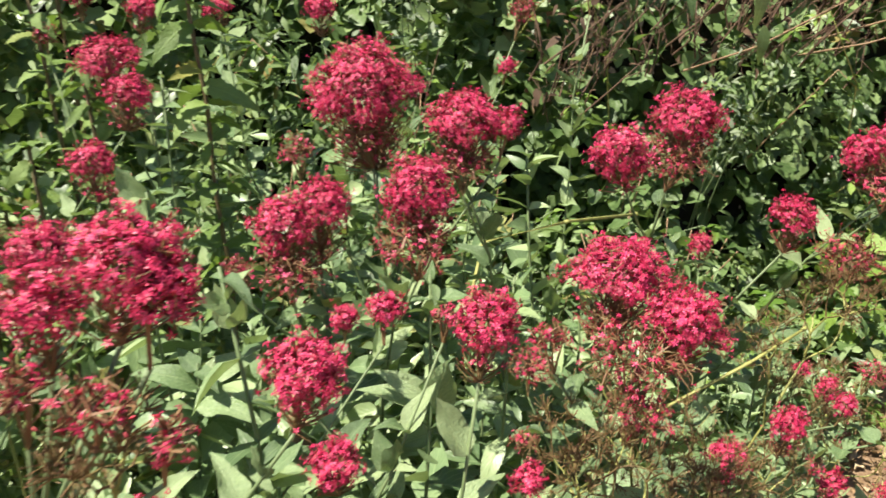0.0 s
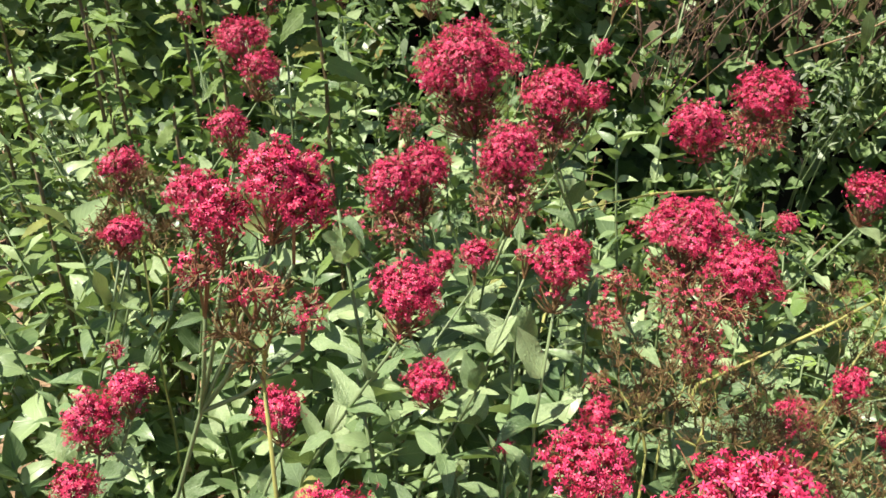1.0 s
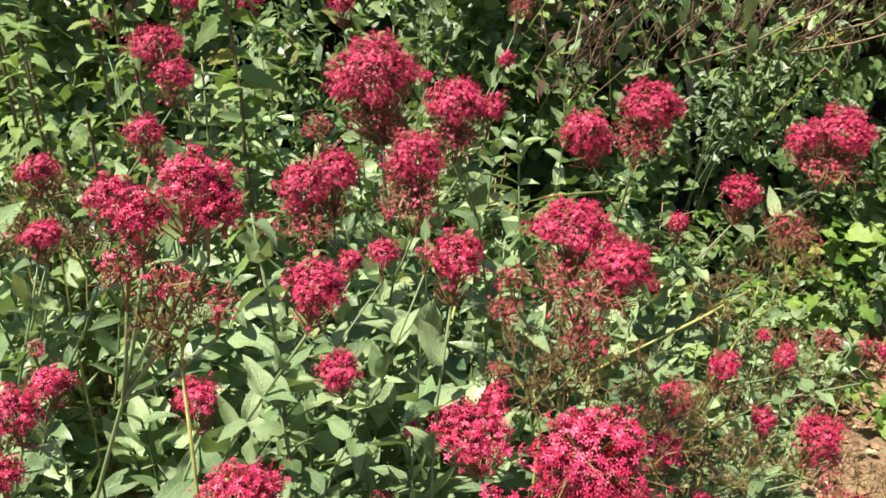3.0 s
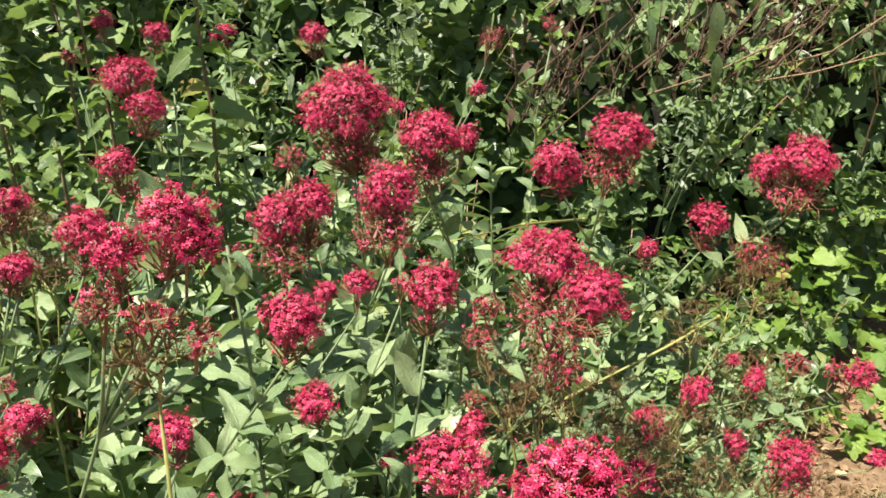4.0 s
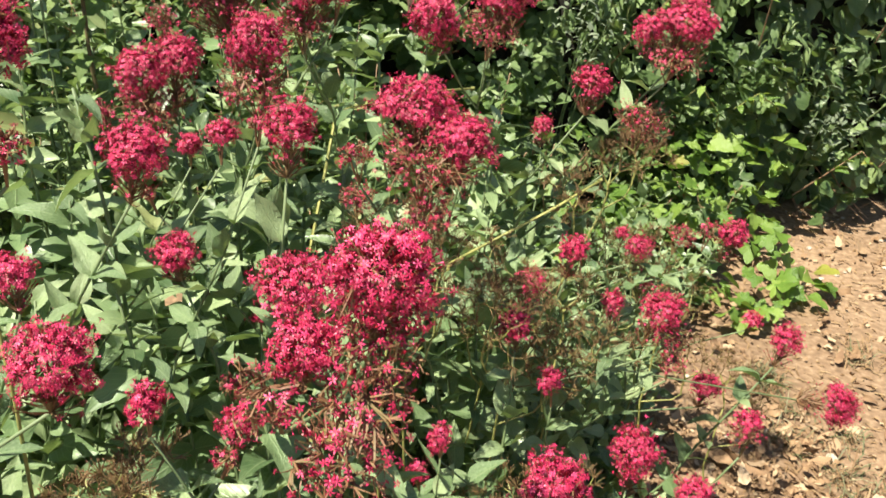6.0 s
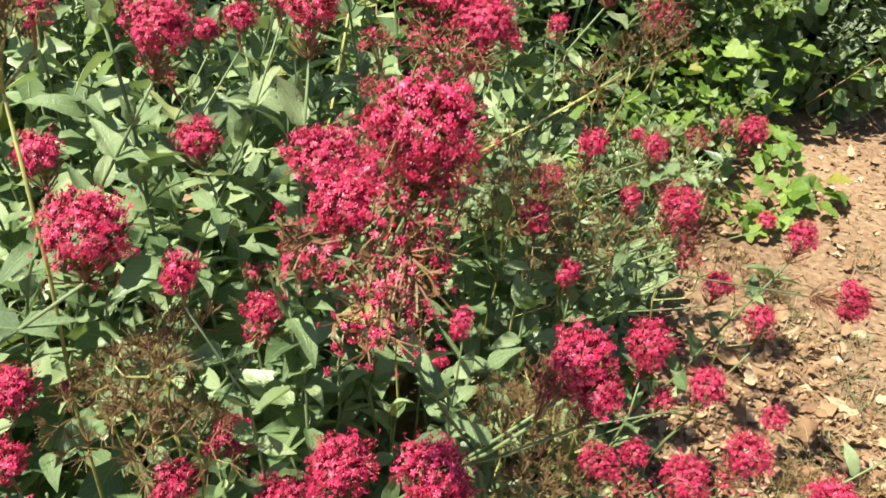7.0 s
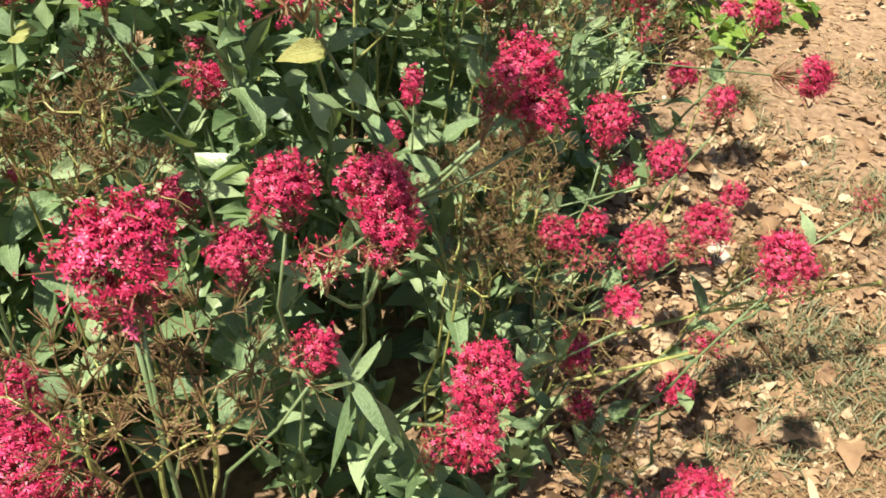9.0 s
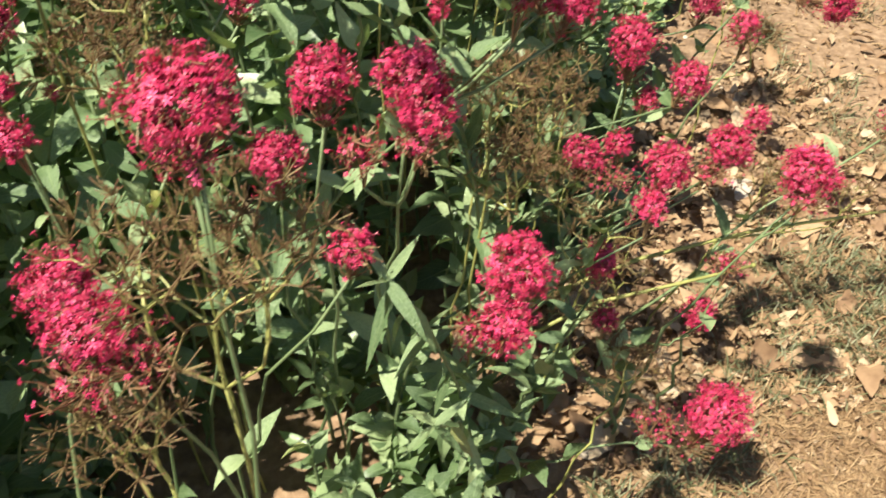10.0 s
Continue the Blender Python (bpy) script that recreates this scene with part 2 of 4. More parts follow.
ground = Build()
xs = [-300, -80, -20, -6, -3] + [-1.6 + 0.04 * k for k in range(101)] + [3, 6, 20, 80, 300]
ys = [-300, -80, -20, -6, -2] + [-0.8 + 0.04 * k for k in range(91)] + [3.4, 6, 20, 80, 300]
ground.add([(x, y, ground_z(x, y)) for y in ys for x in xs], [(j * len(xs) + i, j * len(xs) + i + 1, (j + 1) * len(xs) + i + 1, (j + 1) * len(xs) + i) for j in range(len(ys) - 1) for i in range(len(xs) - 1)])
tagged(new("ground", ground.mesh("ground", [SOIL])), "pale sandy soil strewn with dry leaves and straw", "ground", kind="structure")

# backing mound added behind the leaves so the hedge's gaps look dark
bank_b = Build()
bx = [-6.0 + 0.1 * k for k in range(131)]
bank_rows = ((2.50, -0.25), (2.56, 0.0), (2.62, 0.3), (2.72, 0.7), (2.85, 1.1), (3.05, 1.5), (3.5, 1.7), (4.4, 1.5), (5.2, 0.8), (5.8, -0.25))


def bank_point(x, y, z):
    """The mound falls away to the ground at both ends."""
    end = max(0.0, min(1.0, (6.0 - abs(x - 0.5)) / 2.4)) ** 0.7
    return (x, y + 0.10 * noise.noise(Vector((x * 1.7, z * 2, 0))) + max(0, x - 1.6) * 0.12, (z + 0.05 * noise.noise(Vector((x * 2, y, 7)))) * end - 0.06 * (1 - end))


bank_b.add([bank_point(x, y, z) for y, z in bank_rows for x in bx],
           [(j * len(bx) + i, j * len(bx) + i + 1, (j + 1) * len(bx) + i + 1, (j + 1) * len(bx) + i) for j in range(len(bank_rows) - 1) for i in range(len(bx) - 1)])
tagged(new("bank", bank_b.mesh("bank", [BANK])), "bank overgrown with ivy and brambles, near-black to stand for shade", "bank", kind="structure")

# ---------------------------------------------------------------- valerian
LEAVES = [blade_mesh("leaf", VALERIAN, U(0.44, 0.66), U(0.15, 0.75), U(-0.6, 1.3), 8, U(0.36, 0.60), U(0.0, 0.45)) for _ in range(14)]
SLIM = [blade_mesh("leaf", VALERIAN, U(0.24, 0.34), U(0.15, 0.4), U(-0.3, 1.0), 7, 0.5) for _ in range(4)]


def floret(b, at, axis, size, slot=0):
    a, s, t = frame_of(axis)
    turn = U(0, 6.28)
    at = Vector(at)
    verts, faces = [at - a * size * 1.5, at], []
    for k in range(5):
        an = turn + k * 1.2566
        d = s * math.cos(an) + t * math.sin(an)
        w = (t * math.cos(an) - s * math.sin(an)) * size * 0.20
        long = size * U(0.8, 1.2)
        mid = at + d * long * 0.58 + a * size * 0.10
        tip = at + d * long - a * size * U(-0.05, 0.25)
        i = len(verts)
        verts += [mid + w, tip, mid - w]
        faces += [(1, i + 2, i), (i + 2, i + 1, i)]
    i = len(verts)
    verts += [at + s * size * 0.16, at - s * size * 0.08 + t * size * 0.14, at - s * size * 0.08 - t * size * 0.14]
    faces += [(0, i, i + 1), (0, i + 1, i + 2), (0, i + 2, i)]
    b.add(verts, faces, slot)


def bud(b, at, axis, size, slot=1):
    a, s, t = frame_of(axis)
    at = Vector(at)
    r = size * 0.22
    b.add([at - a * size * 0.7, at + s * r, at + t * r, at - s * r, at - t * r, at + a * size * 0.5],
          [(0, 2, 1), (0, 3, 2), (0, 4, 3), (0, 1, 4), (1, 2, 5), (2, 3, 5), (3, 4, 5), (4, 1, 5)], slot)


def head(parent, at, rw, rh, kind, axis):
    """One flower head round a point: d a full dome, s a loose spray going over."""
    fl, st = Build(), Build()
    at, axis = Vector(at), Vector(axis).normalized()
    q = Vector((0, 0, 1)).rotation_difference(axis).to_matrix()
    foot = -axis * (rh * (1.9 if kind == "d" else 1.5) + 0.006)
    size = 0.0030
    # side branches gather the flowers into lobes with gaps between them
    lobes = []
    for k in range(5 if rw < 0.02 else 8 if rw < 0.035 else 12):
        z = 1 - 1.45 * (k + 0.4) / (5 if rw < 0.02 else 8 if rw < 0.035 else 12)
        an = k * 2.39996 + U(-0.4, 0.4)
        r = math.sqrt(max(0, 1 - z * z))
        lobes.append(Vector((r * math.cos(an), r * math.sin(an), z)))
    reach = 0.80 if rw < 0.02 else 0.62 if rw < 0.035 else 0.50
    lump = Vector((U(0, 50), U(0, 50), U(0, 50)))
    if kind == "d":
        count = int(2 * math.pi * 1.25 * rw * (rw + rh) / 2 / 0.0047 ** 2) + 18
    else:
        count = int(2 * math.pi * rw * rh / 0.0052 ** 2) + 20
    # the stalk forks twice below the flowers
    def inside(far, low):
        v = Vector((rng.gauss(0, 1), rng.gauss(0, 1), abs(rng.gauss(0, 1)) * 1.2 - low)).normalized() * far
        return q @ Vector((v.x * rw, v.y * rw, v.z * rh))

    forks = [inside(U(0.35, 0.55), 0.9) for _ in range(max(3, count // 40))]
    nodes = [inside(U(0.55, 0.9), 0.5) for _ in range(max(6, count // (9 if kind == "d" else 5)))]
    for p in forks:
        st.tube([foot, foot.lerp(p, 0.55) + Vector((U(-1, 1), U(-1, 1), 0)) * rw * 0.12, p], 0.0012, 0.0008, 4)
    for p in nodes:
        near = min(forks, key=lambda v: (v - p).length)
        st.tube([near, near.lerp(p, 0.5) + Vector((U(-1, 1), U(-1, 1), U(-1, 0.3))) * rw * 0.10, p], 0.0008, 0.0006, 3)
    if kind == "d":
        clusters = max(16, int(count / 2.3))
    for k in range(count if kind != "d" else clusters * 10):
        if kind == "d":
            # a small cyme of ten flowers on a lumpy, slightly pointed dome
            if k % 10 == 0:
                z = 1 - 1.55 * (k / 10 + U(0, 1)) / clusters
                r = math.sqrt(max(0, 1 - z * z)) * (1 - 0.12 * max(0, z))
                an = (k // 10) * 2.39996 + U(-0.35, 0.35)
                d0 = Vector((r * math.cos(an), r * math.sin(an), z))
                gap = min(1.0, min((d0 - v).length for v in lobes) / reach)
                shell0 = 1.02 - 0.26 * gap ** 2 + 0.18 * noise.noise(d0 * 2.3 + lump) + U(-0.10, 0.06)
                many = U(0.6, 1.0) * (1.0 - 0.45 * gap ** 3)
            if U(0, 1) > many:
                continue
            spread = 0.0075 / max(rw, 0.012)
            d = d0 + Vector((rng.gauss(0, 0.5), rng.gauss(0, 0.5), rng.gauss(0, 0.5))) * spread
            shell = shell0 * (0.93 + (U(0, 0.16) if U(0, 1) < 0.75 else U(0.1, 0.30)))
        else:
            d = Vector((U(-1, 1), U(-1, 1), U(-0.7, 1)))
            if d.length > 1.25 or d.length < 0.2:
                continue
            shell = U(0.55, 1.05)
        p = q @ Vector((d.x * rw * shell, d.y * rw * shell, d.z * rh * shell))
        nrm = (q @ Vector((d.x / rw, d.y / rw, d.z / rh + 0.30 / rh))).normalized()
        nrm = (nrm + Vector((U(-1, 1), U(-1, 1), U(-1, 1))) * 0.45).normalized()
        dice = U(0, 1)
        if kind == "d":
            if dice < 0.84:
                floret(fl, p, nrm, size * U(0.8, 1.15))
            else:
                bud(fl, p, nrm, size * 1.2)
        elif kind == "s":
            if dice < 0.46:
                floret(fl, p, nrm, size * U(0.8, 1.15))
            elif dice < 0.70:
                bud(fl, p, nrm, size * U(1.0, 1.7))
            else:
                bud(st, p, nrm, size * U(1.0, 1.6), 1)
        if kind == "d" and k % 2 == 0:
            bud(fl, p * U(0.62, 0.85), nrm, size * 1.5)
        if kind != "d" or k % 4 == 0:
            near = min(nodes, key=lambda v: (v - p).length)
            st.tube([near, near.lerp(p, 0.6) + nrm * size * U(-1.5, 0.5), p - nrm * size], 0.00055, 0.0003, 3)
    if kind == "d" and rw > 0.015:
        # fading side stalks that stand round the stem below the dome
        for k in range(int(count * 0.26)):
            an, z, far = U(0, 6.28), U(-1.75, -0.35), rw * U(0.25, 1.0)
            p = q @ Vector((far * math.cos(an), far * math.sin(an), z * rh))
            low = -axis * min(-foot.dot(axis), -z * rh + far * U(0.7, 1.3))
            st.tube([low, low.lerp(p, 0.5) + (p - low).cross(axis) * U(-0.12, 0.12) - axis * far * 0.08, p], 0.0006, 0.0004, 3)
            nrm = ((p - low).normalized() + Vector((U(-1, 1), U(-1, 1), U(-0.5, 1))) * 0.4).normalized()
            dice = U(0, 1)
            if dice < 0.34:
                floret(fl, p, nrm, size * U(0.7, 1.05))
            elif dice < 0.60:
                bud(fl, p, nrm, size * U(1.0, 1.6))
            else:
                bud(st, p, nrm, size * U(0.9, 1.4), 1)
    base = Matrix.Translation(at - parent.location)
    fo = part("flower_head", fl.mesh("flower_head", [PETAL, BUD], False), parent, base,
              "domed crimson-pink cluster of small five-petalled flowers" if kind == "d" else "loose fading crimson spray with bare stalks")
    part("stalk", st.mesh("stalk", [STALK, HUSK], False), fo)
    return at + foot


def seed_head(parent, at, rw, rh):
    """A spent flower head: thick yellow-green forks that spread at wide angles, with brown fuzz at their ends."""
    st = Build()
    at = Vector(at)

    def fork(p, d, length, r, level, flat):
        if level == 0:
            for k in range(rng.randrange(5, 10)):
                e = p + (d + Vector((U(-1, 1), U(-1, 1), U(-0.7, 1.1))) * 0.75).normalized() * U(0.005, 0.015)
                st.tube([p, e], 0.00042, 0.00028, 3, 2)
                bud(st, e, (e - p).normalized(), U(0.0016, 0.0032), 1)
            return
        e = p + d * length
        st.tube([p, p.lerp(e, 0.55) + Vector((U(-1, 1), U(-1, 1), U(-1, 1))) * length * 0.07, e], r, r * 0.82, 4, 0 if level > 3 or U(0, 1) < 0.2 else 2)
        st.tube([e - d * r * 0.8, e, e + d * r * 0.8], r * 1.25, r * 1.25, 5, 0 if level > 3 else 2)
        a, u, v = frame_of(d)
        turn = flat + math.pi / 2 + U(-0.5, 0.5)
        for k in range(3 if level == 5 else 2):
            an = turn + k * (2.1 if level == 5 else math.pi) + U(-0.3, 0.3)
            wide = U(0.45, 1.05)
            nd = (a * math.cos(wide) + (u * math.cos(an) + v * math.sin(an)) * math.sin(wide) + Vector((0, 0, 0.18))).normalized()
            fork(e, nd, length * U(0.60, 0.92), r * 0.74, level - 1, turn)

    foot = Vector((0, 0, -1.35 * rh))
    fork(foot, Vector((U(-0.2, 0.2), U(-0.2, 0.2), 1)).normalized(), (rw + rh) * 0.37, 0.0017, 5, U(0, 3))
    part("seed_head", st.mesh("seed_head", [OLIVE, HUSK, DRY], False), parent, Matrix.Translation(at - parent.location), "brown dried seed head on forked olive stalks")
    return at + foot


def valerian(x, y):
    return thing("valerian_plant", x, y, ground_z(x, y), "bushy red valerian with grey-green leaves and crimson flowers", "plant", "valerian plants in the bed")


def stalk(parent, pts, r0, r1, sides=6, material=None):
    b = Build()
    o = parent.location
    b.tube([p - o for p in pts], r0, r1, sides)
    return part("stem", b.mesh("stem", [material or STEM]), parent)


def leaf_pairs(parent, holder, pts, first, gap, size_low, size_top, turn, up=(0.1, 0.7), skip=0.1, kinds=None, stop=0.97):
    """Opposite pairs of leaves up a stem, each pair square to the last."""
    lens = [0.0]
    for a, b in zip(pts, pts[1:]):
        lens.append(lens[-1] + (b - a).length)
    s = first
    k = 0
    while s < lens[-1] * stop:
        i = max(j for j in range(len(lens)) if lens[j] <= s)
        i = min(i, len(pts) - 2)
        p = pts[i].lerp(pts[i + 1], (s - lens[i]) / max(1e-6, lens[i + 1] - lens[i]))
        t = s / lens[-1]
        size = size_low + (size_top - size_low) * t
        for side in (0, math.pi):
            if U(0, 1) < skip:
                continue
            an = turn + side + k * math.pi / 2 + U(-0.35, 0.35)
            m = leaf_pose(p, (math.cos(an), math.sin(an)), U(*up), size * U(0.75, 1.2), U(-0.8, 0.8))
            part("leaf", rng.choice(kinds or LEAVES), holder, Matrix.Translation(-parent.location) @ m)
        s += gap * U(0.8, 1.2)
        k += 1


def flower_stem(plant, *heads):
    """A stem from the plant's root to its first head, with side sprays to the rest."""
    x, y, z, rw, rh, kind = heads[0]
    root = Vector((plant.location.x + (x - plant.location.x) * 0.25 + U(-0.38, 0.18) * (0.3 if y < 0.3 else 1), plant.location.y + (y - plant.location.y) * 0.25 + U(-0.06, 0.16), 0.0))
    if y < 0.3 and z > 0.95:
        root += Vector((-0.10, 0.34, 0))
    lean = Vector((x - root.x, y - root.y, 0)) * 0.55 + Vector((U(-0.12, 0.12), U(-0.12, 0.12), 1))
    foot = head(plant, (x, y, z), rw, rh, kind, lean)
    pts = arc(root, foot, U(0.3, 1.6), 8, 0.014)
    tall = 0.0017 if max(rw, rh) < 0.016 else 0.0022
    st = stalk(plant, pts, tall * 1.4, tall * 0.62)
    length = sum((b - a).length for a, b in zip(pts, pts[1:]))
    leaf_pairs(plant, st, pts, length * (0.42 if y > 0.3 else 0.25),  0.046, 0.074, 0.042, U(0, 3), (0.10, 1.15), 0.85 if z < 0.5 and x > 0.45 else 0.5 if z < 0.36 or y < 0.3 else 0.06, stop=0.95 if y > 0.5 or y > 0.3 and z < 0.95 else 0.55)
    for x2, y2, z2, rw2, rh2, kind2 in heads[1:]:
        f2 = head(plant, (x2, y2, z2), rw2, rh2, kind2, Vector((x2 - x, y2 - y, 0)) * 4 + lean)
        start = max((p for p in pts[3:] if p.z < f2.z - 0.01), key=lambda p: p.z, default=pts[4])
        stalk(plant, [start, start.lerp(f2, 0.45) + Vector((0, 0, -0.006)), f2], 0.0018, 0.0013, 5)


INNER = [blade(U(0.46, 0.66), U(0.15, 0.7), U(-0.4, 1.2), 4, U(0.36, 0.55), across=(-1, 0, 1)) for _ in range(8)]
inner = {}


def leafy_shoot(plant, tip, size=0.075, fine=True):
    """A shoot with no flower: its top leaves are parts, the lower ones go into the plant's inner foliage."""
    tip = Vector(tip)
    o = plant.location
    root = Vector((tip.x + (o.x - tip.x) * 0.35, tip.y + (o.y - tip.y) * 0.35, 0.0))
    pts = arc(root, tip, 0.8, 6, 0.006)
    mass = inner.setdefault(plant.name, (plant, Build()))[1]
    length = sum((b - a).length for a, b in zip(pts, pts[1:]))
    turn, s, k = U(0, 3), 0.01, 0
    if fine:
        st = stalk(plant, pts, 0.0036, 0.0018, 5)
    else:
        mass.tube([p - o for p in pts], 0.0036, 0.0018, 4, 1)
    while s < length - 0.03:
        f = (length - s) / length * 6
        i = min(5, int(f))
        p = pts[i].lerp(pts[i + 1], f - i)
        grow = min(1.0, 0.50 + s / 0.07)
        for side in (0, math.pi):
            an = turn + side + k * math.pi / 2 + U(-0.4, 0.4)
            m = Matrix.Translation(-o) @ leaf_pose(p, (math.cos(an), math.sin(an)), (U(0.05, 1.20) if k < 3 else U(-0.40, 0.75)), size * grow * U(0.60, 1.30), U(-0.9, 0.9))
            if fine and k < 3:
                part("leaf", rng.choice(LEAVES), st, m)
            else:
                v, f4, uv = rng.choice(INNER)
                mass.add([m @ Vector(c) for c in v], f4, 0, uv)
        s += (0.020 if k < 2 else 0.033) * U(0.8, 1.2)
        k += 1


p = valerian(-0.3, 0.95)
flower_stem(p, (-0.318, 0.992, 0.925, 0.025, 0.023, 'd'))
flower_stem(p, (-0.292, 0.981, 0.899, 0.013, 0.012, 's'))
flower_stem(p, (-0.361, 0.797, 0.936, 0.016, 0.016, 'd'))
flower_stem(p, (-0.319, 1.131, 0.974, 0.028, 0.023, 'd'))
p = valerian(-0.38, 1.35)
flower_stem(p, (-0.399, 1.266, 0.992, 0.044, 0.028, 'd'))
flower_stem(p, (-0.522, 1.351, 1.013, 0.024, 0.02, 's'))
flower_stem(p, (-0.405, 1.441, 1.038, 0.023, 0.017, 'd'))
flower_stem(p, (-0.537, 1.52, 1.047, 0.017, 0.018, 'd'), (0.852, 0.775, 0.479, 0.031, 0.025, 'd'))
flower_stem(p, (-0.305, 1.518, 1.032, 0.022, 0.014, 'd'))
p = valerian(-0.27, 0.58)
flower_stem(p, (-0.24, 0.706, 0.939, 0.025, 0.023, 'd'))
flower_stem(p, (-0.309, 0.689, 0.901, 0.017, 0.014, 'd'))
flower_stem(p, (-0.241, 0.474, 0.831, 0.02, 0.019, 'd'))
flower_stem(p, (-0.212, 0.488, 0.854, 0.016, 0.013, 'd'))
flower_stem(p, (-0.343, 0.752, 0.948, 0.019, 0.015, 'd'))
flower_stem(p, (-0.314, 0.683, 0.902, 0.016, 0.013, 'd'))
flower_stem(p, (-0.281, 0.586, 0.825, 0.011, 0.01, 's'))
flower_stem(p, (-0.197, 0.667, 0.588, 0.013, 0.013, 's'))
p = valerian(-0.08, 0.42)
flower_stem(p, (-0.034, 0.402, 1.07, 0.023, 0.02, 'd'), (-0.02, 0.396, 1.053, 0.015, 0.016, 'd'), (-0.071, 0.393, 1.049, 0.016, 0.015, 'd'), (-0.078, 0.37, 1.023, 0.018, 0.018, 's'), (-0.044, 0.368, 1.016, 0.02, 0.013, 's'), (-0.01, 0.364, 1.005, 0.011, 0.016, 's'))
flower_stem(p, (-0.087, 0.49, 0.843, 0.018, 0.016, 'd'))
flower_stem(p, (-0.229, 0.423, 0.804, 0.015, 0.015, 'd'))
flower_stem(p, (-0.003, 0.342, 0.866, 0.027, 0.023, 'd'))
flower_stem(p, (-0.067, 0.31, 0.753, 0.017, 0.015, 'd'))
flower_stem(p, (-0.065, 0.28, 0.716, 0.013, 0.012, 'd'))
flower_stem(p, (-0.137, 0.536, 0.545, 0.007, 0.006, 'd'))
p = valerian(-0.02, 0.85)
flower_stem(p, (0.068, 0.843, 0.946, 0.034, 0.034, 'd'), (0.063, 0.825, 0.903, 0.047, 0.03, 's'))
flower_stem(p, (-0.074, 0.866, 0.9, 0.031, 0.028, 'd'), (-0.062, 0.849, 0.86, 0.045, 0.028, 's'), (-0.118, 0.847, 0.855, 0.021, 0.021, 's'))
flower_stem(p, (-0.037, 0.893, 0.911, 0.029, 0.029, 'd'))
flower_stem(p, (0.006, 0.738, 0.861, 0.011, 0.011, 'd'))
p = valerian(0.08, 0.58)
flower_stem(p, (0.014, 0.522, 0.939, 0.024, 0.022, 'd'))
flower_stem(p, (0.129, 0.595, 0.936, 0.023, 0.023, 'd'))
flower_stem(p, (0.098, 0.61, 0.933, 0.01, 0.011, 's'))
flower_stem(p, (0.045, 0.715, 0.883, 0.015, 0.014, 'd'))
flower_stem(p, (0.012, 0.613, 0.8, 0.021, 0.015, 'd'))
flower_stem(p, (0.079, 0.667, 0.693, 0.008, 0.008, 'd'))
flower_stem(p, (-0.014, 0.641, 0.847, 0.008, 0.01, 's'))
flower_stem(p, (0.057, 0.603, 0.649, 0.018, 0.012, 's'))
flower_stem(p, (0.071, 0.548, 0.64, 0.018, 0.014, 'd'))
p = valerian(0.1, 1.02)
flower_stem(p, (-0.007, 1.027, 1.005, 0.058, 0.05, 'd'), (0.0, 1.009, 0.959, 0.042, 0.027, 's'))
flower_stem(p, (0.112, 0.954, 0.988, 0.04, 0.029, 'd'), (0.112, 0.937, 0.947, 0.036, 0.022, 's'))
flower_stem(p, (0.158, 0.952, 0.982, 0.015, 0.018, 'd'))
flower_stem(p, (-0.1, 1.093, 0.91, 0.027, 0.023, 's'))
p = valerian(0.26, 0.72)
flower_stem(p, (0.293, 0.684, 0.894, 0.032, 0.025, 'd'), (0.246, 0.73, 0.916, 0.042, 0.027, 'd'), (0.254, 0.675, 0.873, 0.055, 0.029, 's'), (0.259, 0.655, 0.824, 0.032, 0.026, 's'))
flower_stem(p, (0.184, 0.677, 0.879, 0.02, 0.018, 's'))
flower_stem(p, (0.182, 0.817, 0.767, 0.028, 0.021, 's'))
flower_stem(p, (0.172, 0.683, 0.729, 0.014, 0.014, 'd'))
flower_stem(p, (0.175, 0.774, 0.706, 0.017, 0.012, 's'))
flower_stem(p, (0.254, 0.565, 0.557, 0.01, 0.011, 'd'))
p = valerian(0.32, 1.05)
flower_stem(p, (0.375, 1.051, 0.97, 0.038, 0.03, 'd'), (0.274, 0.914, 0.965, 0.028, 0.03, 'd'), (0.358, 1.033, 0.926, 0.048, 0.028, 's'))
p = valerian(0.1, 0.27)
flower_stem(p, (0.055, 0.338, 0.833, 0.011, 0.011, 'd'))
flower_stem(p, (0.092, 0.382, 0.744, 0.014, 0.011, 's'))
flower_stem(p, (0.162, 0.266, 0.724, 0.022, 0.019, 'd'))
flower_stem(p, (0.111, 0.336, 0.602, 0.025, 0.021, 'd'))
flower_stem(p, (0.173, 0.258, 0.563, 0.018, 0.015, 'd'))
flower_stem(p, (-0.046, 0.236, 0.704, 0.013, 0.012, 'd'))
flower_stem(p, (0.031, 0.321, 0.643, 0.017, 0.017, 'd'))
flower_stem(p, (0.059, 0.394, 0.62, 0.018, 0.015, 'd'))
p = p_front = valerian(0.25, 0.32)
flower_stem(p, (0.210, 0.247, 0.986, 0.027, 0.026, 'd'), (0.207, 0.238, 0.955, 0.030, 0.022, 's'), (0.170, 0.242, 0.948, 0.017, 0.013, 'd'), (0.200, 0.222, 0.922, 0.034, 0.022, 's'), (0.152, 0.228, 0.925, 0.024, 0.020, 's'), (0.188, 0.216, 0.895, 0.034, 0.020, 's'))
flower_stem(p, (0.151, 0.387, 0.899, 0.026, 0.017, 'd'))
flower_stem(p, (0.226, 0.259, 0.725, 0.023, 0.021, 'd'), (0.234, 0.245, 0.707, 0.021, 0.017, 'd'), (0.186, 0.23, 0.684, 0.023, 0.019, 's'), (0.228, 0.231, 0.689, 0.021, 0.014, 's'))
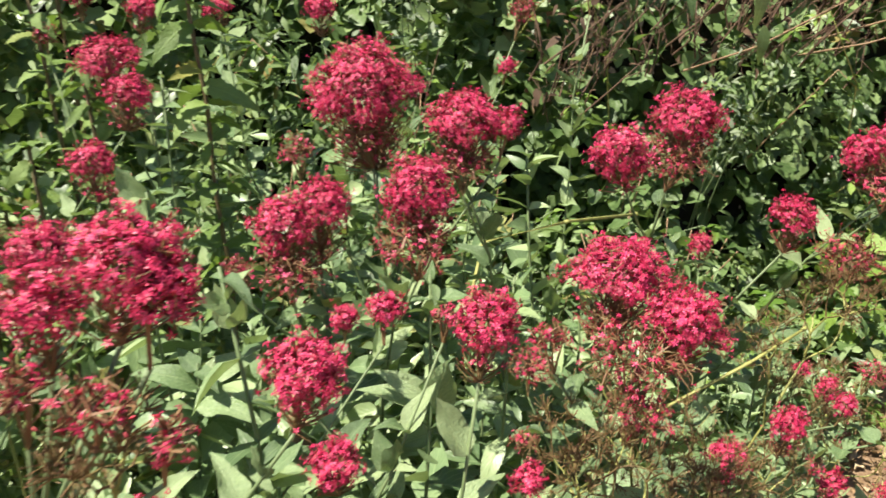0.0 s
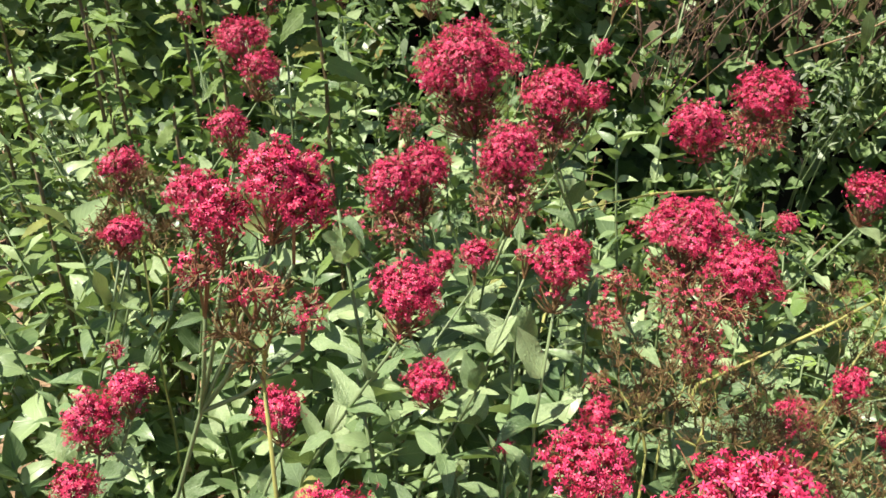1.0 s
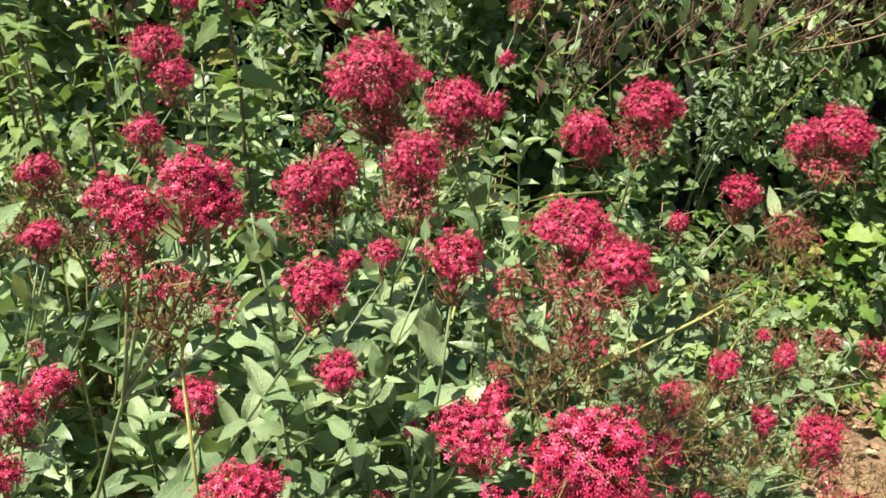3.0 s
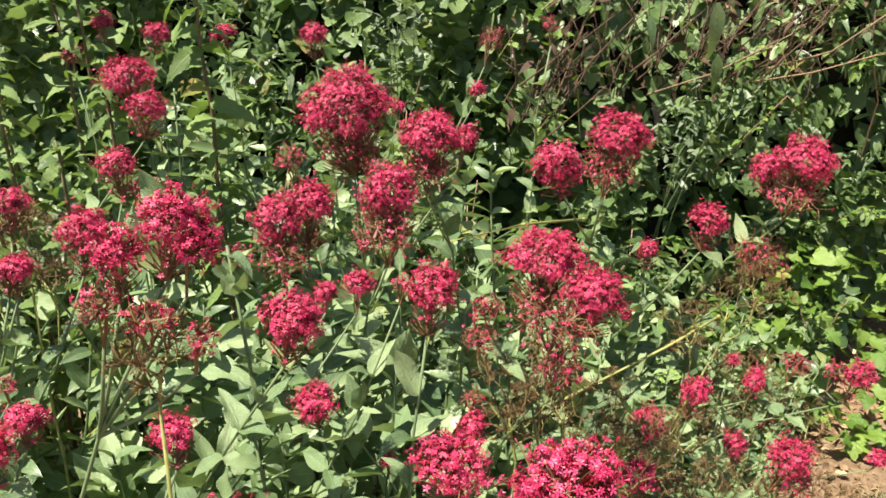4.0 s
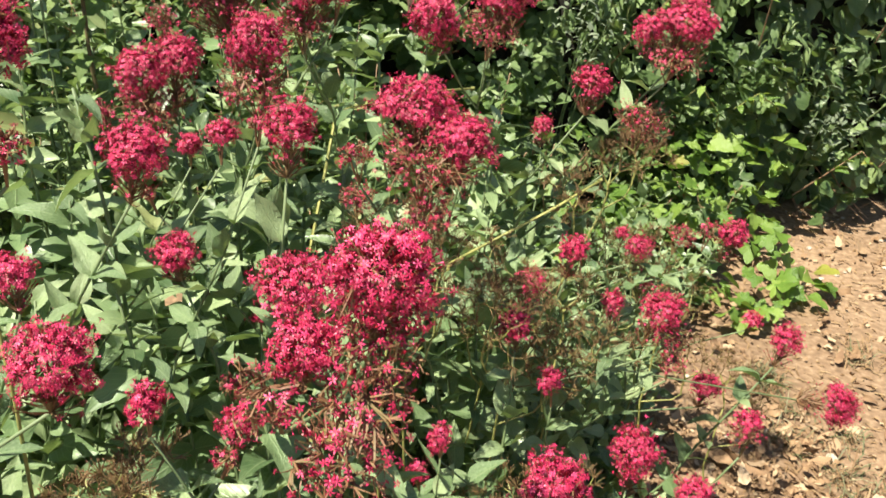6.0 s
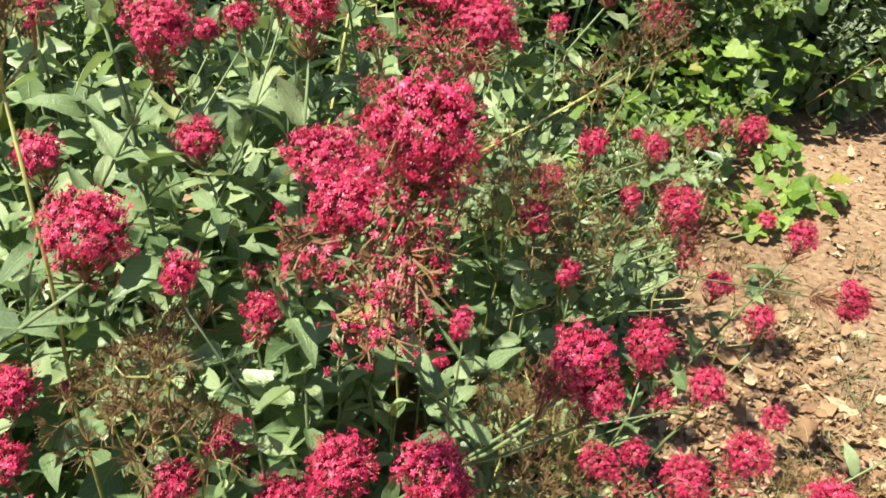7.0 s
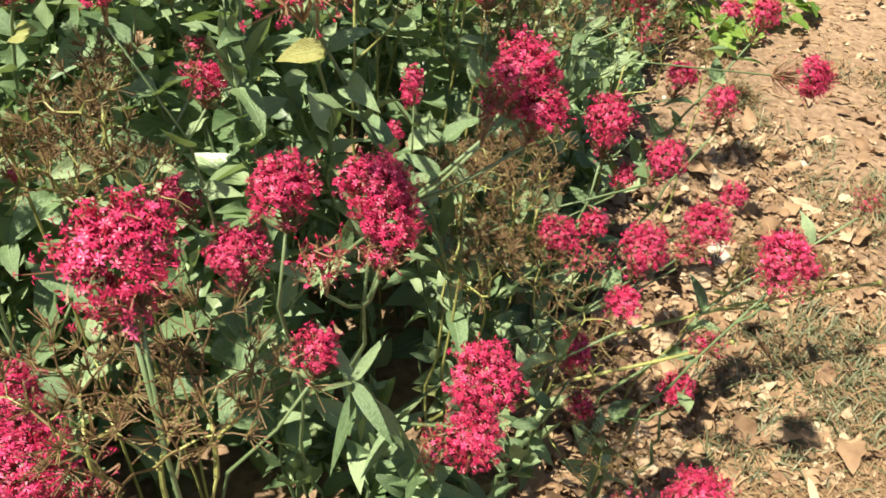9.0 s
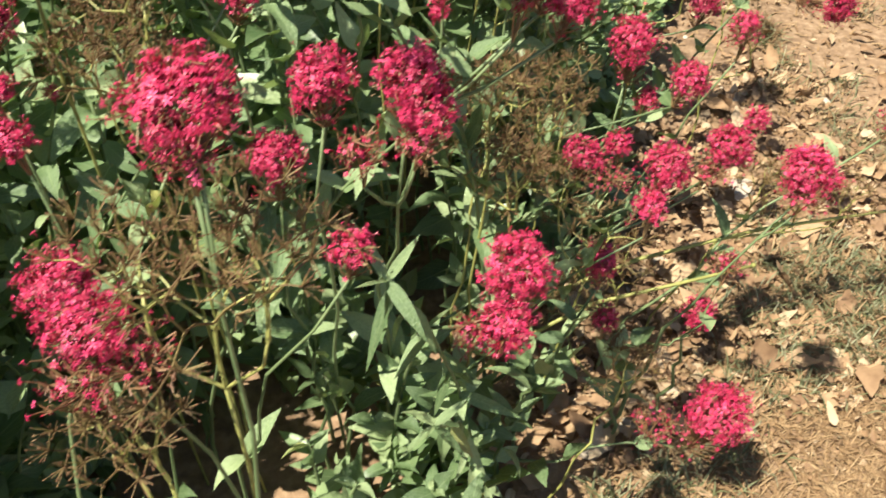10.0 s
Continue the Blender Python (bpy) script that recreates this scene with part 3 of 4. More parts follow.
flower_stem(p, (0.334, 0.318, 0.777, 0.022, 0.019, 'd'), (0.345, 0.3, 0.756, 0.016, 0.016, 'd'), (0.309, 0.305, 0.759, 0.014, 0.022, 's'))
flower_stem(p, (0.297, 0.188, 0.603, 0.026, 0.022, 'd'), (0.287, 0.159, 0.57, 0.02, 0.018, 'd'), (0.258, 0.158, 0.565, 0.018, 0.02, 's'))
p = valerian(0.42, 0.86)
flower_stem(p, (0.463, 0.832, 0.69, 0.018, 0.02, 'd'))
flower_stem(p, (0.417, 0.867, 0.616, 0.023, 0.023, 'd'))
flower_stem(p, (0.578, 0.784, 0.626, 0.025, 0.027, 'd'), (0.59, 0.772, 0.598, 0.025, 0.018, 's'))
flower_stem(p, (0.592, 0.754, 0.569, 0.022, 0.018, 's'))
flower_stem(p, (0.532, 0.849, 0.6, 0.013, 0.014, 'd'))
flower_stem(p, (0.725, 0.767, 0.438, 0.026, 0.025, 's'), (0.73, 0.775, 0.449, 0.018, 0.016, 'd'))
flower_stem(p, (0.785, 0.831, 0.55, 0.021, 0.021, 'd'))
flower_stem(p, (0.543, 0.876, 0.562, 0.013, 0.014, 's'))
p = valerian(0.38, 0.62)
flower_stem(p, (0.271, 0.545, 0.616, 0.009, 0.011, 'd'))
flower_stem(p, (0.527, 0.66, 0.5, 0.028, 0.03, 'd'))
flower_stem(p, (0.593, 0.614, 0.471, 0.022, 0.022, 'd'))
flower_stem(p, (0.446, 0.535, 0.427, 0.023, 0.019, 'd'), (0.476, 0.519, 0.409, 0.037, 0.017, 's'))
flower_stem(p, (0.488, 0.538, 0.435, 0.013, 0.015, 'd'))
flower_stem(p, (0.271, 0.516, 0.65, 0.009, 0.011, 'd'))
flower_stem(p, (0.722, 0.655, 0.371, 0.015, 0.017, 'd'))
flower_stem(p, (0.556, 0.646, 0.42, 0.012, 0.014, 'd'))
flower_stem(p, (0.368, 0.698, 0.661, 0.018, 0.016, 'd'))
flower_stem(p, (0.416, 0.681, 0.59, 0.014, 0.017, 'd'))
p = valerian(0.52, 1.1)
flower_stem(p, (0.64, 1.056, 0.939, 0.042, 0.032, 'd'), (0.585, 1.05, 0.927, 0.02, 0.02, 'd'), (0.622, 1.037, 0.894, 0.048, 0.024, 's'))
flower_stem(p, (0.507, 1.021, 0.858, 0.025, 0.022, 'd'))
flower_stem(p, (0.528, 1.43, 0.646, 0.019, 0.019, 'd'))
flower_stem(p, (0.602, 1.058, 0.789, 0.046, 0.034, 's'))
flower_stem(p, (0.711, 0.913, 0.674, 0.019, 0.021, 'd'), (0.676, 0.915, 0.679, 0.016, 0.018, 's'))
flower_stem(p, (0.663, 1.251, 0.503, 0.012, 0.012, 'd'))
flower_stem(p, (0.706, 1.24, 0.475, 0.018, 0.021, 'd'))
flower_stem(p, (0.779, 1.252, 0.501, 0.031, 0.026, 's'))
flower_stem(p, (0.565, 0.961, 0.54, 0.014, 0.017, 's'))
flower_stem(p, (0.657, 1.069, 0.502, 0.014, 0.016, 's'))
flower_stem(p, (0.837, 1.03, 0.457, 0.015, 0.011, 'd'))
flower_stem(p, (0.593, 0.971, 0.624, 0.013, 0.014, 'd'))
flower_stem(p, (0.733, 0.931, 0.395, 0.023, 0.02, 'd'))
p = valerian(0.06, 0.03)
flower_stem(p, (0.113, 0.081, 0.838, 0.024, 0.016, 'd'), (0.108, 0.078, 0.806, 0.019, 0.012, 's'))
flower_stem(p, (-0.033, 0.190, 0.610, 0.027, 0.023, 'd'))
flower_stem(p, (0.028, 0.088, 0.682, 0.024, 0.016, 'd'), (0.046, 0.080, 0.662, 0.034, 0.022, 's'), (0.016, 0.078, 0.650, 0.030, 0.020, 's'))
p = valerian(0.42, 0.42)
flower_stem(p, (0.648, 0.568, 0.398, 0.028, 0.026, 'd'), (0.623, 0.549, 0.372, 0.028, 0.018, 's'))
flower_stem(p, (0.663, 0.419, 0.482, 0.03, 0.022, 'd'), (0.655, 0.403, 0.461, 0.035, 0.018, 's'))
flower_stem(p, (0.548, 0.517, 0.415, 0.027, 0.027, 'd'))
flower_stem(p, (0.441, 0.303, 0.548, 0.013, 0.015, 'd'))
flower_stem(p, (0.628, 0.45, 0.305, 0.026, 0.021, 's'))
flower_stem(p, (0.42, 0.341, 0.441, 0.016, 0.016, 'd'))
flower_stem(p, (0.647, 0.511, 0.141, 0.021, 0.026, 'd'))
flower_stem(p, (0.443, 0.352, 0.332, 0.012, 0.016, 'd'))
flower_stem(p, (0.597, 0.308, 0.19, 0.038, 0.038, 'd'), (0.519, 0.308, 0.181, 0.035, 0.021, 's'))
flower_stem(p, (0.865, 0.584, 0.412, 0.022, 0.015, 's'))
p = valerian(0.02, 1.45)
flower_stem(p, (-0.133, 1.52, 1.031, 0.023, 0.022, 'd'))
flower_stem(p, (0.181, 1.447, 0.949, 0.013, 0.013, 'd'))
flower_stem(p, (0.034, 1.432, 0.916, 0.013, 0.01, 'd'))
flower_stem(p, (0.204, 1.483, 1.037, 0.026, 0.031, 's'))
flower_stem(p, (0.314, 1.496, 1.063, 0.019, 0.021, 's'))


def slim_shoot(plant, tip, size):
    """A young shoot whose long narrow leaves hang in pairs."""
    tip = Vector(tip)
    pts = arc((plant.location.x + 0.05, plant.location.y, 0.0), tip, 1.2, 7, 0.006)
    st = stalk(plant, pts, 0.0026, 0.0015, 6)
    length = sum((b - a).length for a, b in zip(pts, pts[1:]))
    leaf_pairs(plant, st, pts, length * 0.45, 0.050, size * 0.8, size, U(0, 3), (-1.2, -0.1), 0.0, SLIM, 1.0)
    for an in (0.6, 2.2, 3.9, 5.2):
        part("leaf", rng.choice(SLIM), st, Matrix.Translation(-plant.location) @ leaf_pose(tip, (math.cos(an), math.sin(an)), U(-0.2, 0.8), size * U(0.5, 0.9), U(-0.5, 0.5)))


slim_shoot(p_front, (0.200, 0.250, 0.53), 0.075)
slim_shoot(p_front, (0.235, 0.175, 0.42), 0.065)


# leafy shoots that fill the bed
def bed_edge(y):
    return min(edge_x(y), float(np.interp(y, [1.0, 1.2, 1.4, 1.8], [0.9, 0.62, 0.42, 0.30])))


def canopy(x, y):
    top = float(np.interp(y, [-0.2, 0.1, 0.3, 0.5, 0.8, 1.2, 1.6], [0.13, 0.14, 0.24, 0.60, 0.70, 0.76, 0.82]))
    # bed raised beside the stopping place, mostly unseen, to shade the soil there
    beside = max(0.0, min(1.0, (-0.22 - x) / 0.08)) * max(0.0, min(1.0, (0.48 - y) / 0.12))
    top += (0.66 - top) * beside
    u = max(0.0, min(1.0, (bed_edge(y) + 0.06 - x) / 0.42))
    return top * u ** 0.65


plants = [o for o in scene.objects if o.name.startswith("valerian_plant")]


def nearest_plant(px, py):
    return min(plants, key=lambda o: math.hypot(o.location.x - px, o.location.y - py))


y = -0.12
while y < 1.75:
    x = -0.75 - 0.30 * max(0, y - 0.6)
    while x < bed_edge(y) + 0.03:
        px, py = x + U(-0.04, 0.04), y + U(-0.04, 0.04)
        h = canopy(px, py) * U(0.66, 1.08) * (1 + 0.50 * noise.noise(Vector((px * 8, py * 8, 5))))
        hollow = noise.noise(Vector((px * 6, py * 6, 19))) < (-0.24 if py < 1.1 else -0.04)
        thin = px > -0.24 and (py < 0.34 and U(0, 1) < 0.62 or py < 0.47 and px < 0.12 and U(0, 1) < 0.92)
        if h > 0.07 and not thin and not hollow and not (py < 0.0 and 0.1 < px):
            leafy_shoot(nearest_plant(px, py), (px, py, h), U(0.050, 0.086) * (0.86 if py < 0.7 else 1 if py < 1.0 else 0.78), py < 1.0 and px > -0.36)
        x += 0.069
    y += 0.069
# unseen shoots added under and behind the eye to shade the soil ahead
for k in range(70):
    px, py = U(-0.55, 0.0), U(-0.50, -0.13)
    leafy_shoot(nearest_plant(px, py), (px, py, U(0.42, 0.66)), U(0.05, 0.08), False)
# thick unseen growth added at the near corner for shade, low shoots in front
for k in range(120):
    px, py = U(-0.58, -0.29), U(-0.12, 0.36)
    leafy_shoot(nearest_plant(px, py), (px, py, U(0.55, 0.82)), U(0.05, 0.08), False)
for k in range(34):
    px, py = U(0.10, 0.36), U(0.16, 0.50)
    if px < edge_x(py):
        leafy_shoot(nearest_plant(px, py), (px, py, U(0.08, 0.26)), U(0.040, 0.066), k % 3 == 0)
# low straggling shoots towards the open soil
for k in range(340):
    py = U(0.85, 2.0)
    px = U(0.30, edge_x(py) - 0.02)
    if px < bed_edge(py) - 0.10:
        continue
    low = max(0.10, min(1.0, (edge_x(py) - px) / 0.5))
    leafy_shoot(nearest_plant(px, py), (px, py, U(0.10, 0.40) * low ** 0.5 + 0.03), U(0.030, 0.056), py < 1.3 and k % 4 == 0)
for own, mass in inner.values():
    tagged(part("inner_leaves", mass.mesh("inner_leaves", [VALERIAN_IN, STEM]), own), kind="stuff")

# ---------------------------------------------------------------- hedge on the bank
ivy_forms = [lobed(5, 0.30), lobed(3, 0.22, 0.25), lobed(5, 0.20, 0.2)]
lance_forms = [blade(w, f, c, 5, across=(-1, 0, 1)) for w, f, c in ((0.34, 0.25, 0.6), (0.26, 0.3, 0.9), (0.45, 0.2, 0.4))]


def add_leaf(b, form, m, slot=0):
    v, f, uv = form
    b.add([m @ Vector(p) for p in v], f, slot, uv)


def hedge_front(x, z):
    """How far back the face of the hedge stands."""
    return 2.22 + 0.10 * z + 0.13 * noise.noise(Vector((x * 1.6, z * 2.2, 3))) + max(0, x - 1.4) * 0.30 - 0.20 * max(0, min(1, -x))


ivy_hedge = thing("hedge", 0.3, 2.6, 0.0, "dense hedge of dark green ivy and bramble on a bank", "hedge")
mass = Build()
IVY_MESHES = [mesh_of("leaf", v, f, [IVY_ONE], None, uv) for v, f, uv in ivy_forms + lance_forms]
for k in range(15500):
    x = U(-2.3, 3.0) if k % 2 else U(-1.6, 1.8)
    z = U(0.02, 1.55) if k % 3 else U(0.2, 1.1)
    deep = abs(rng.gauss(0, 0.12))
    if noise.noise(Vector((x * 3.0, z * 3.4, 9))) < -0.16 and deep < 0.16 or 0.42 < x < 1.15 and z > 0.84 and k % 9 < 6:
        continue
    an = -math.pi / 2 + U(-1.3, 1.3)
    m = Matrix.Translation((-0.3, -2.6, 0)) @ leaf_pose(Vector((x, hedge_front(x, z) + deep, z)), (math.cos(an), math.sin(an)), U(-1.1, 0.7), U(0.024, 0.062) * (1.45 if k % 5 == 0 else 1), U(-1.1, 1.1))
    lance = noise.noise(Vector((x * 1.4, z * 1.8, 21))) > -0.02
    form = rng.randrange(3) + (3 if lance else 0)
    if deep < 0.02 and -0.9 < x < 1.7 and 0.1 < z < 1.05 and k % 3 == 0:
        part("leaf", IVY_MESHES[form], ivy_hedge, m)
    else:
        add_leaf(mass, (ivy_forms + lance_forms)[form], m)
for k in range(3000):
    # leaves deep inside, close on the earth
    x, z = U(-2.0, 2.4), U(0.05, 1.5)
    yy = 2.60 + 0.22 * z + max(0, x - 1.6) * 0.14 - U(0.06, 0.14)
    add_leaf(mass, rng.choice(ivy_forms), Matrix.Translation((-0.3, -2.6, 0)) @ leaf_pose(Vector((x, yy, z)), (U(-0.6, 0.6), -1), U(-1.3, -0.2), U(0.06, 0.11), U(-0.6, 0.6)))
for k in range(2600):
    # the far ends and the top of the bank
    x, z = (U(-5.2, -2.2), U(0.05, 1.4)) if k % 3 == 0 else (U(2.8, 6.0), U(0.05, 1.4)) if k % 3 == 1 else (U(-3.5, 4.5), 1.6)
    yy = U(2.7, 4.4) if z == 1.6 else 2.45 + 0.30 * z + max(0, x - 1.6) * 0.14 + U(-0.12, 0.06)
    an = U(0, 6.28)
    add_leaf(mass, rng.choice(ivy_forms), Matrix.Translation((-0.3, -2.6, 0)) @ leaf_pose(Vector((x, yy, z + U(0, 0.1))), (math.cos(an), math.sin(an)), U(-0.6, 0.5), U(0.09, 0.16), U(-0.6, 0.6)))
for x, y, z, size, out in ((0.775, 2.04, 1.06, 0.15, -1.35), (0.80, 2.06, 0.93, 0.10, -1.45), (1.21, 2.03, 1.00, 0.12, -1.2), (0.62, 2.08, 1.02, 0.09, -0.9), (0.50, 2.02, 0.90, 0.09, 0.6)):
    part("leaf", IVY_MESHES[3], ivy_hedge, Matrix.Translation((-0.3, -2.6, 0)) @ leaf_pose(Vector((x, y, z)), (0.3, -1), out, size, U(-0.4, 0.4)))
tagged(part("foliage", mass.mesh("foliage", [IVY]), ivy_hedge), kind="stuff")

# bramble canes that lean out over the face of the hedge
BRAMBLE = [blade_mesh("leaf", IVY_YOUNG, U(0.5, 0.7), U(0.2, 0.5), U(0.2, 1.0), 7, 0.5, 0.2, 0.10) for _ in range(4)]
for k in range(34):
    bx0, bz0 = U(-0.9, 1.9), U(0.05, 0.75)
    cane = thing("bramble_cane", bx0, hedge_front(bx0, bz0) + 0.06, 0.0, "thin green bramble cane with toothed leaves in the hedge", "bramble", "bramble canes in the hedge")
    tip = Vector((U(-0.30, 0.42), U(-0.20, -0.08), bz0 + U(0.10, 0.45)))
    way = [Vector((0, 0, bz0)), Vector((tip.x * 0.3, tip.y * 0.8, bz0 + (tip.z - bz0) * 0.6)), Vector((tip.x * 0.7, tip.y, tip.z)), tip + Vector((0, 0, -0.05))]
    way = [way[int(f)].lerp(way[min(3, int(f) + 1)], f % 1) for f in (0, 0.5, 1, 1.5, 2, 2.5, 3)]
    cb = Build()
    cb.tube(way, 0.0024, 0.0012, 5)
    cane_stem = part("stem", cb.mesh("stem", [(TWIG, STEM, OLIVE)[k % 3]]), cane)
    for j in range(10):
        f = U(1.2, 5.99)
        p = way[int(f)].lerp(way[int(f) + 1], f % 1)
        an = -math.pi / 2 + U(-1.6, 1.6)
        part("leaf", rng.choice(BRAMBLE), cane_stem, leaf_pose(p, (math.cos(an), math.sin(an)), U(-0.7, 0.8), U(0.022, 0.052), U(-0.8, 0.8)))

# low dark growth between the bed and the hedge
for k in range(43):
    px, py = (U(-1.3, 1.25), U(1.75, 2.15)) if k < 26 else (U(-1.3, 0.15), U(1.85, 2.10)) if k < 38 else (U(0.45, 1.05), U(1.7, 2.1))
    if px > edge_x(py) - 0.1:
        continue
    weed = thing("ivy_clump", px, py, 0.0, "clump of dark green ivy at the foot of the hedge", "ivy", "ivy clumps below the hedge")
    mb = Build()
    tall = U(0.35, 0.75) * (0.55 if px > 0.7 else 1) * (1.12 if 26 < k < 38 else 0.85)
    for j in range(5):
        an, lean = U(0, 6.28), U(0.05, 0.2)
        pts = arc((0, 0, 0), (math.cos(an) * lean, math.sin(an) * lean, tall * U(0.7, 1.1)), 0.6, 5, 0.01)
        sb = Build()
        sb.tube(pts, 0.003, 0.0015, 5)
        part("stem", sb.mesh("stem", [TWIG]), weed)
        for n in range(48):
            f = U(0.1, 0.999) * 5
            p = pts[int(f)].lerp(pts[int(f) + 1], f % 1) + Vector((U(-1, 1), U(-1, 1), U(-1, 1))) * 0.03
            an = U(0, 6.28)
            add_leaf(mb, rng.choice(ivy_forms + lance_forms), leaf_pose(p, (math.cos(an), math.sin(an)), U(-0.8, 0.6), U(0.022, 0.06), U(-0.8, 0.8)))
    tagged(part("foliage", mb.mesh("foliage", [IVY]), weed), kind="stuff")

# ---------------------------------------------------------------- young ivy that creeps over the soil
def ivy_runner(x, y, spread_x, spread_y, count, tall):
    count = int(count * 1.25)
    th = thing("ivy_plant", x, y, 0.0, "bright green young ivy creeping over the sandy soil", "ivy", "young ivy on the soil")
    for k in range(4):
        an = U(-2.6, 0.4)
        sb = Build()
        sb.tube([Vector((0, 0, 0.01)), Vector((math.cos(an) * spread_x * 0.5, math.sin(an) * spread_y * 0.5, 0.03)), Vector((math.cos(an) * spread_x, math.sin(an) * spread_y, 0.015))], 0.002, 0.001, 5)
        part("runner", sb.mesh("runner", [TWIG]), th)
    for k in range(count):
        p = Vector((U(-1, 1) * spread_x, U(-1, 1) * spread_y, U(0.03, tall)))
        an = -math.pi / 2 + U(-1.4, 1.4)
        part("leaf", YOUNG[rng.randrange(3)], th, leaf_pose(p, (math.cos(an), math.sin(an)), U(-0.9, 0.5), U(0.038, 0.080), U(-0.8, 0.8)))


YOUNG = [mesh_of("leaf", v, f, [IVY_YOUNG], None, uv) for v, f, uv in (lobed(5, 0.40, 0.12, True), lobed(5, 0.32, 0.25, True), lobed(3, 0.34, 0.2, True))]
ivy_runner(1.28, 2.24, 0.24, 0.10, 74, 0.36)
ivy_runner(1.02, 2.05, 0.18, 0.14, 44, 0.30)
ivy_runner(1.22, 1.78, 0.14, 0.10, 26, 0.10)
ivy_runner(1.40, 1.85, 0.06, 0.06, 9, 0.08)
ivy_runner(1.36, 2.06, 0.05, 0.10, 12, 0.18)
ivy_runner(0.62, 1.75, 0.20, 0.12, 10, 0.42)

# ---------------------------------------------------------------- tall nettles behind the valerian
NETTLES = [blade_mesh("leaf", NETTLE, U(0.34, 0.48), U(0.15, 0.45), U(0.2, 1.4), 13, 0.46, 0.25, 0.13) for _ in range(6)]
NETTLE_STEM = plain_material("nettle_stem", (0.10, 0.07, 0.035), (0.17, 0.13, 0.06), 60, 0.6)


def nettle(x, y, tx, ty, tz, leaf=0.072, low=0.35):
    th = thing("nettle_plant", x, y, ground_z(x, y), "tall green nettle with toothed paired leaves and a brownish stem", "plant", "nettles behind the valerian")
    pts = [p for p in arc((x, y, 0), (tx, ty, tz), 0.3, 9, 0.004)]
    st = stalk(th, pts, 0.0052, 0.0028, 7, NETTLE_STEM)
    length = sum((b - a).length for a, b in zip(pts, pts[1:]))
    leaf_pairs(th, st, pts, length * low, 0.030, leaf, leaf * 0.8, U(0, 3), (-0.25, 0.45), 0.0, NETTLES, 1.0)
    an = U(0, 6)
    for k in range(6):
        part("leaf", rng.choice(NETTLES), st, Matrix.Translation(-th.location) @ leaf_pose(pts[-1], (math.cos(an + k * 1.05), math.sin(an + k * 1.05)), U(0.0, 0.8), leaf * U(0.4, 0.8)))


nettle(-0.24, 1.25, -0.285, 1.30, 1.18, 0.100, 0.5)
nettle(-0.58, 1.25, -0.60, 1.22, 1.02)
nettle(-0.50, 1.38, -0.55, 1.36, 1.10)
nettle(-0.70, 1.40, -0.72, 1.36, 1.12)
nettle(-0.78, 1.15, -0.80, 1.12, 0.95)
nettle(-0.62, 1.02, -0.62, 1.00, 0.88, 0.066)
nettle(-0.46, 1.16, -0.47, 1.14, 0.90, 0.066)
nettle(-0.90, 1.45, -0.92, 1.40, 1.10)
nettle(-0.42, 1.30, -0.44, 1.27, 0.98)
nettle(-0.66, 1.30, -0.67, 1.27, 1.06)
nettle(-0.84, 1.28, -0.87, 1.26, 1.02)
nettle(-0.55, 1.50, -0.56, 1.47, 1.16)
nettle(-0.74, 1.56, -0.78, 1.52, 1.18)
nettle(-1.0, 1.30, -1.03, 1.27, 1.0)

# ---------------------------------------------------------------- dry twigs and pale weeds at the hedge
def twig_bunch(x, y, z, wide, high, count, label):
    th = thing("dead_twigs", x, y, 0.0, label, "twigs")
    for k in range(count):
        a = Vector((U(-1, 1) * wide, U(-0.03, 0.14), z - high * U(0.2, 1.2)))
        b = a + Vector((U(-0.05, 0.16), U(-0.05, 0.05), high * U(0.4, 1.1)))
        m1 = a.lerp(b, 0.4) + Vector((U(-0.03, 0.03), U(-0.03, 0.03), 0))
        sb = Build()
        r = U(0.0008, 0.0032)
        sb.tube([a, m1, b], r, r * 0.5, 5)
        for j in range(2):
            p = m1.lerp(b, U(0, 0.9))
            sb.tube([p, p + Vector((U(-0.04, 0.05), U(-0.04, 0.02), U(-0.03, 0.06)))], r * 0.5, r * 0.25, 4)
        part("twig", sb.mesh("twig", [TWIG_SHADED]), th)
    db = Build()
    for k in range(count * 2):
        an = U(0, 6.28)
        p = Vector((U(-1, 1) * wide, U(0.0, 0.18), z + U(-1.0, 0.6) * high))
        add_leaf(db, rng.choice(lance_forms), leaf_pose(p, (math.cos(an), math.sin(an)), U(-1.3, 0.6), U(0.02, 0.06), U(-1, 1)))
    tagged(part("dead_leaves", db.mesh("dead_leaves", [DEAD_SHADED]), th), kind="stuff")


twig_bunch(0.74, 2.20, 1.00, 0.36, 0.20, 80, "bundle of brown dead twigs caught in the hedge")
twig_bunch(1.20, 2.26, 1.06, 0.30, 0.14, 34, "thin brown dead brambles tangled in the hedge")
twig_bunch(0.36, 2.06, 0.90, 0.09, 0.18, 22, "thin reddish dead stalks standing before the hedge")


def bare_twig(*pts):
    sb = Build()
    o = Vector(pts[0])
    pts = [Vector(p) - o for p in pts]
    sb.tube(pts, 0.0028, 0.0014, 6)
    for j in range(3):
        p = pts[-2].lerp(pts[-1], 0.25 * j + 0.1)
        sb.tube([p, p + Vector((U(-0.03, 0.06), U(-0.02, 0.02), U(-0.04, 0.05)))], 0.0012, 0.0006, 4)
    ob = new("bare_twig", sb.mesh("bare_twig", [TWIG]))
    ob.location = o
    tagged(ob, "pale bare twig reaching out of the hedge", "twig", "bare twigs in the hedge")


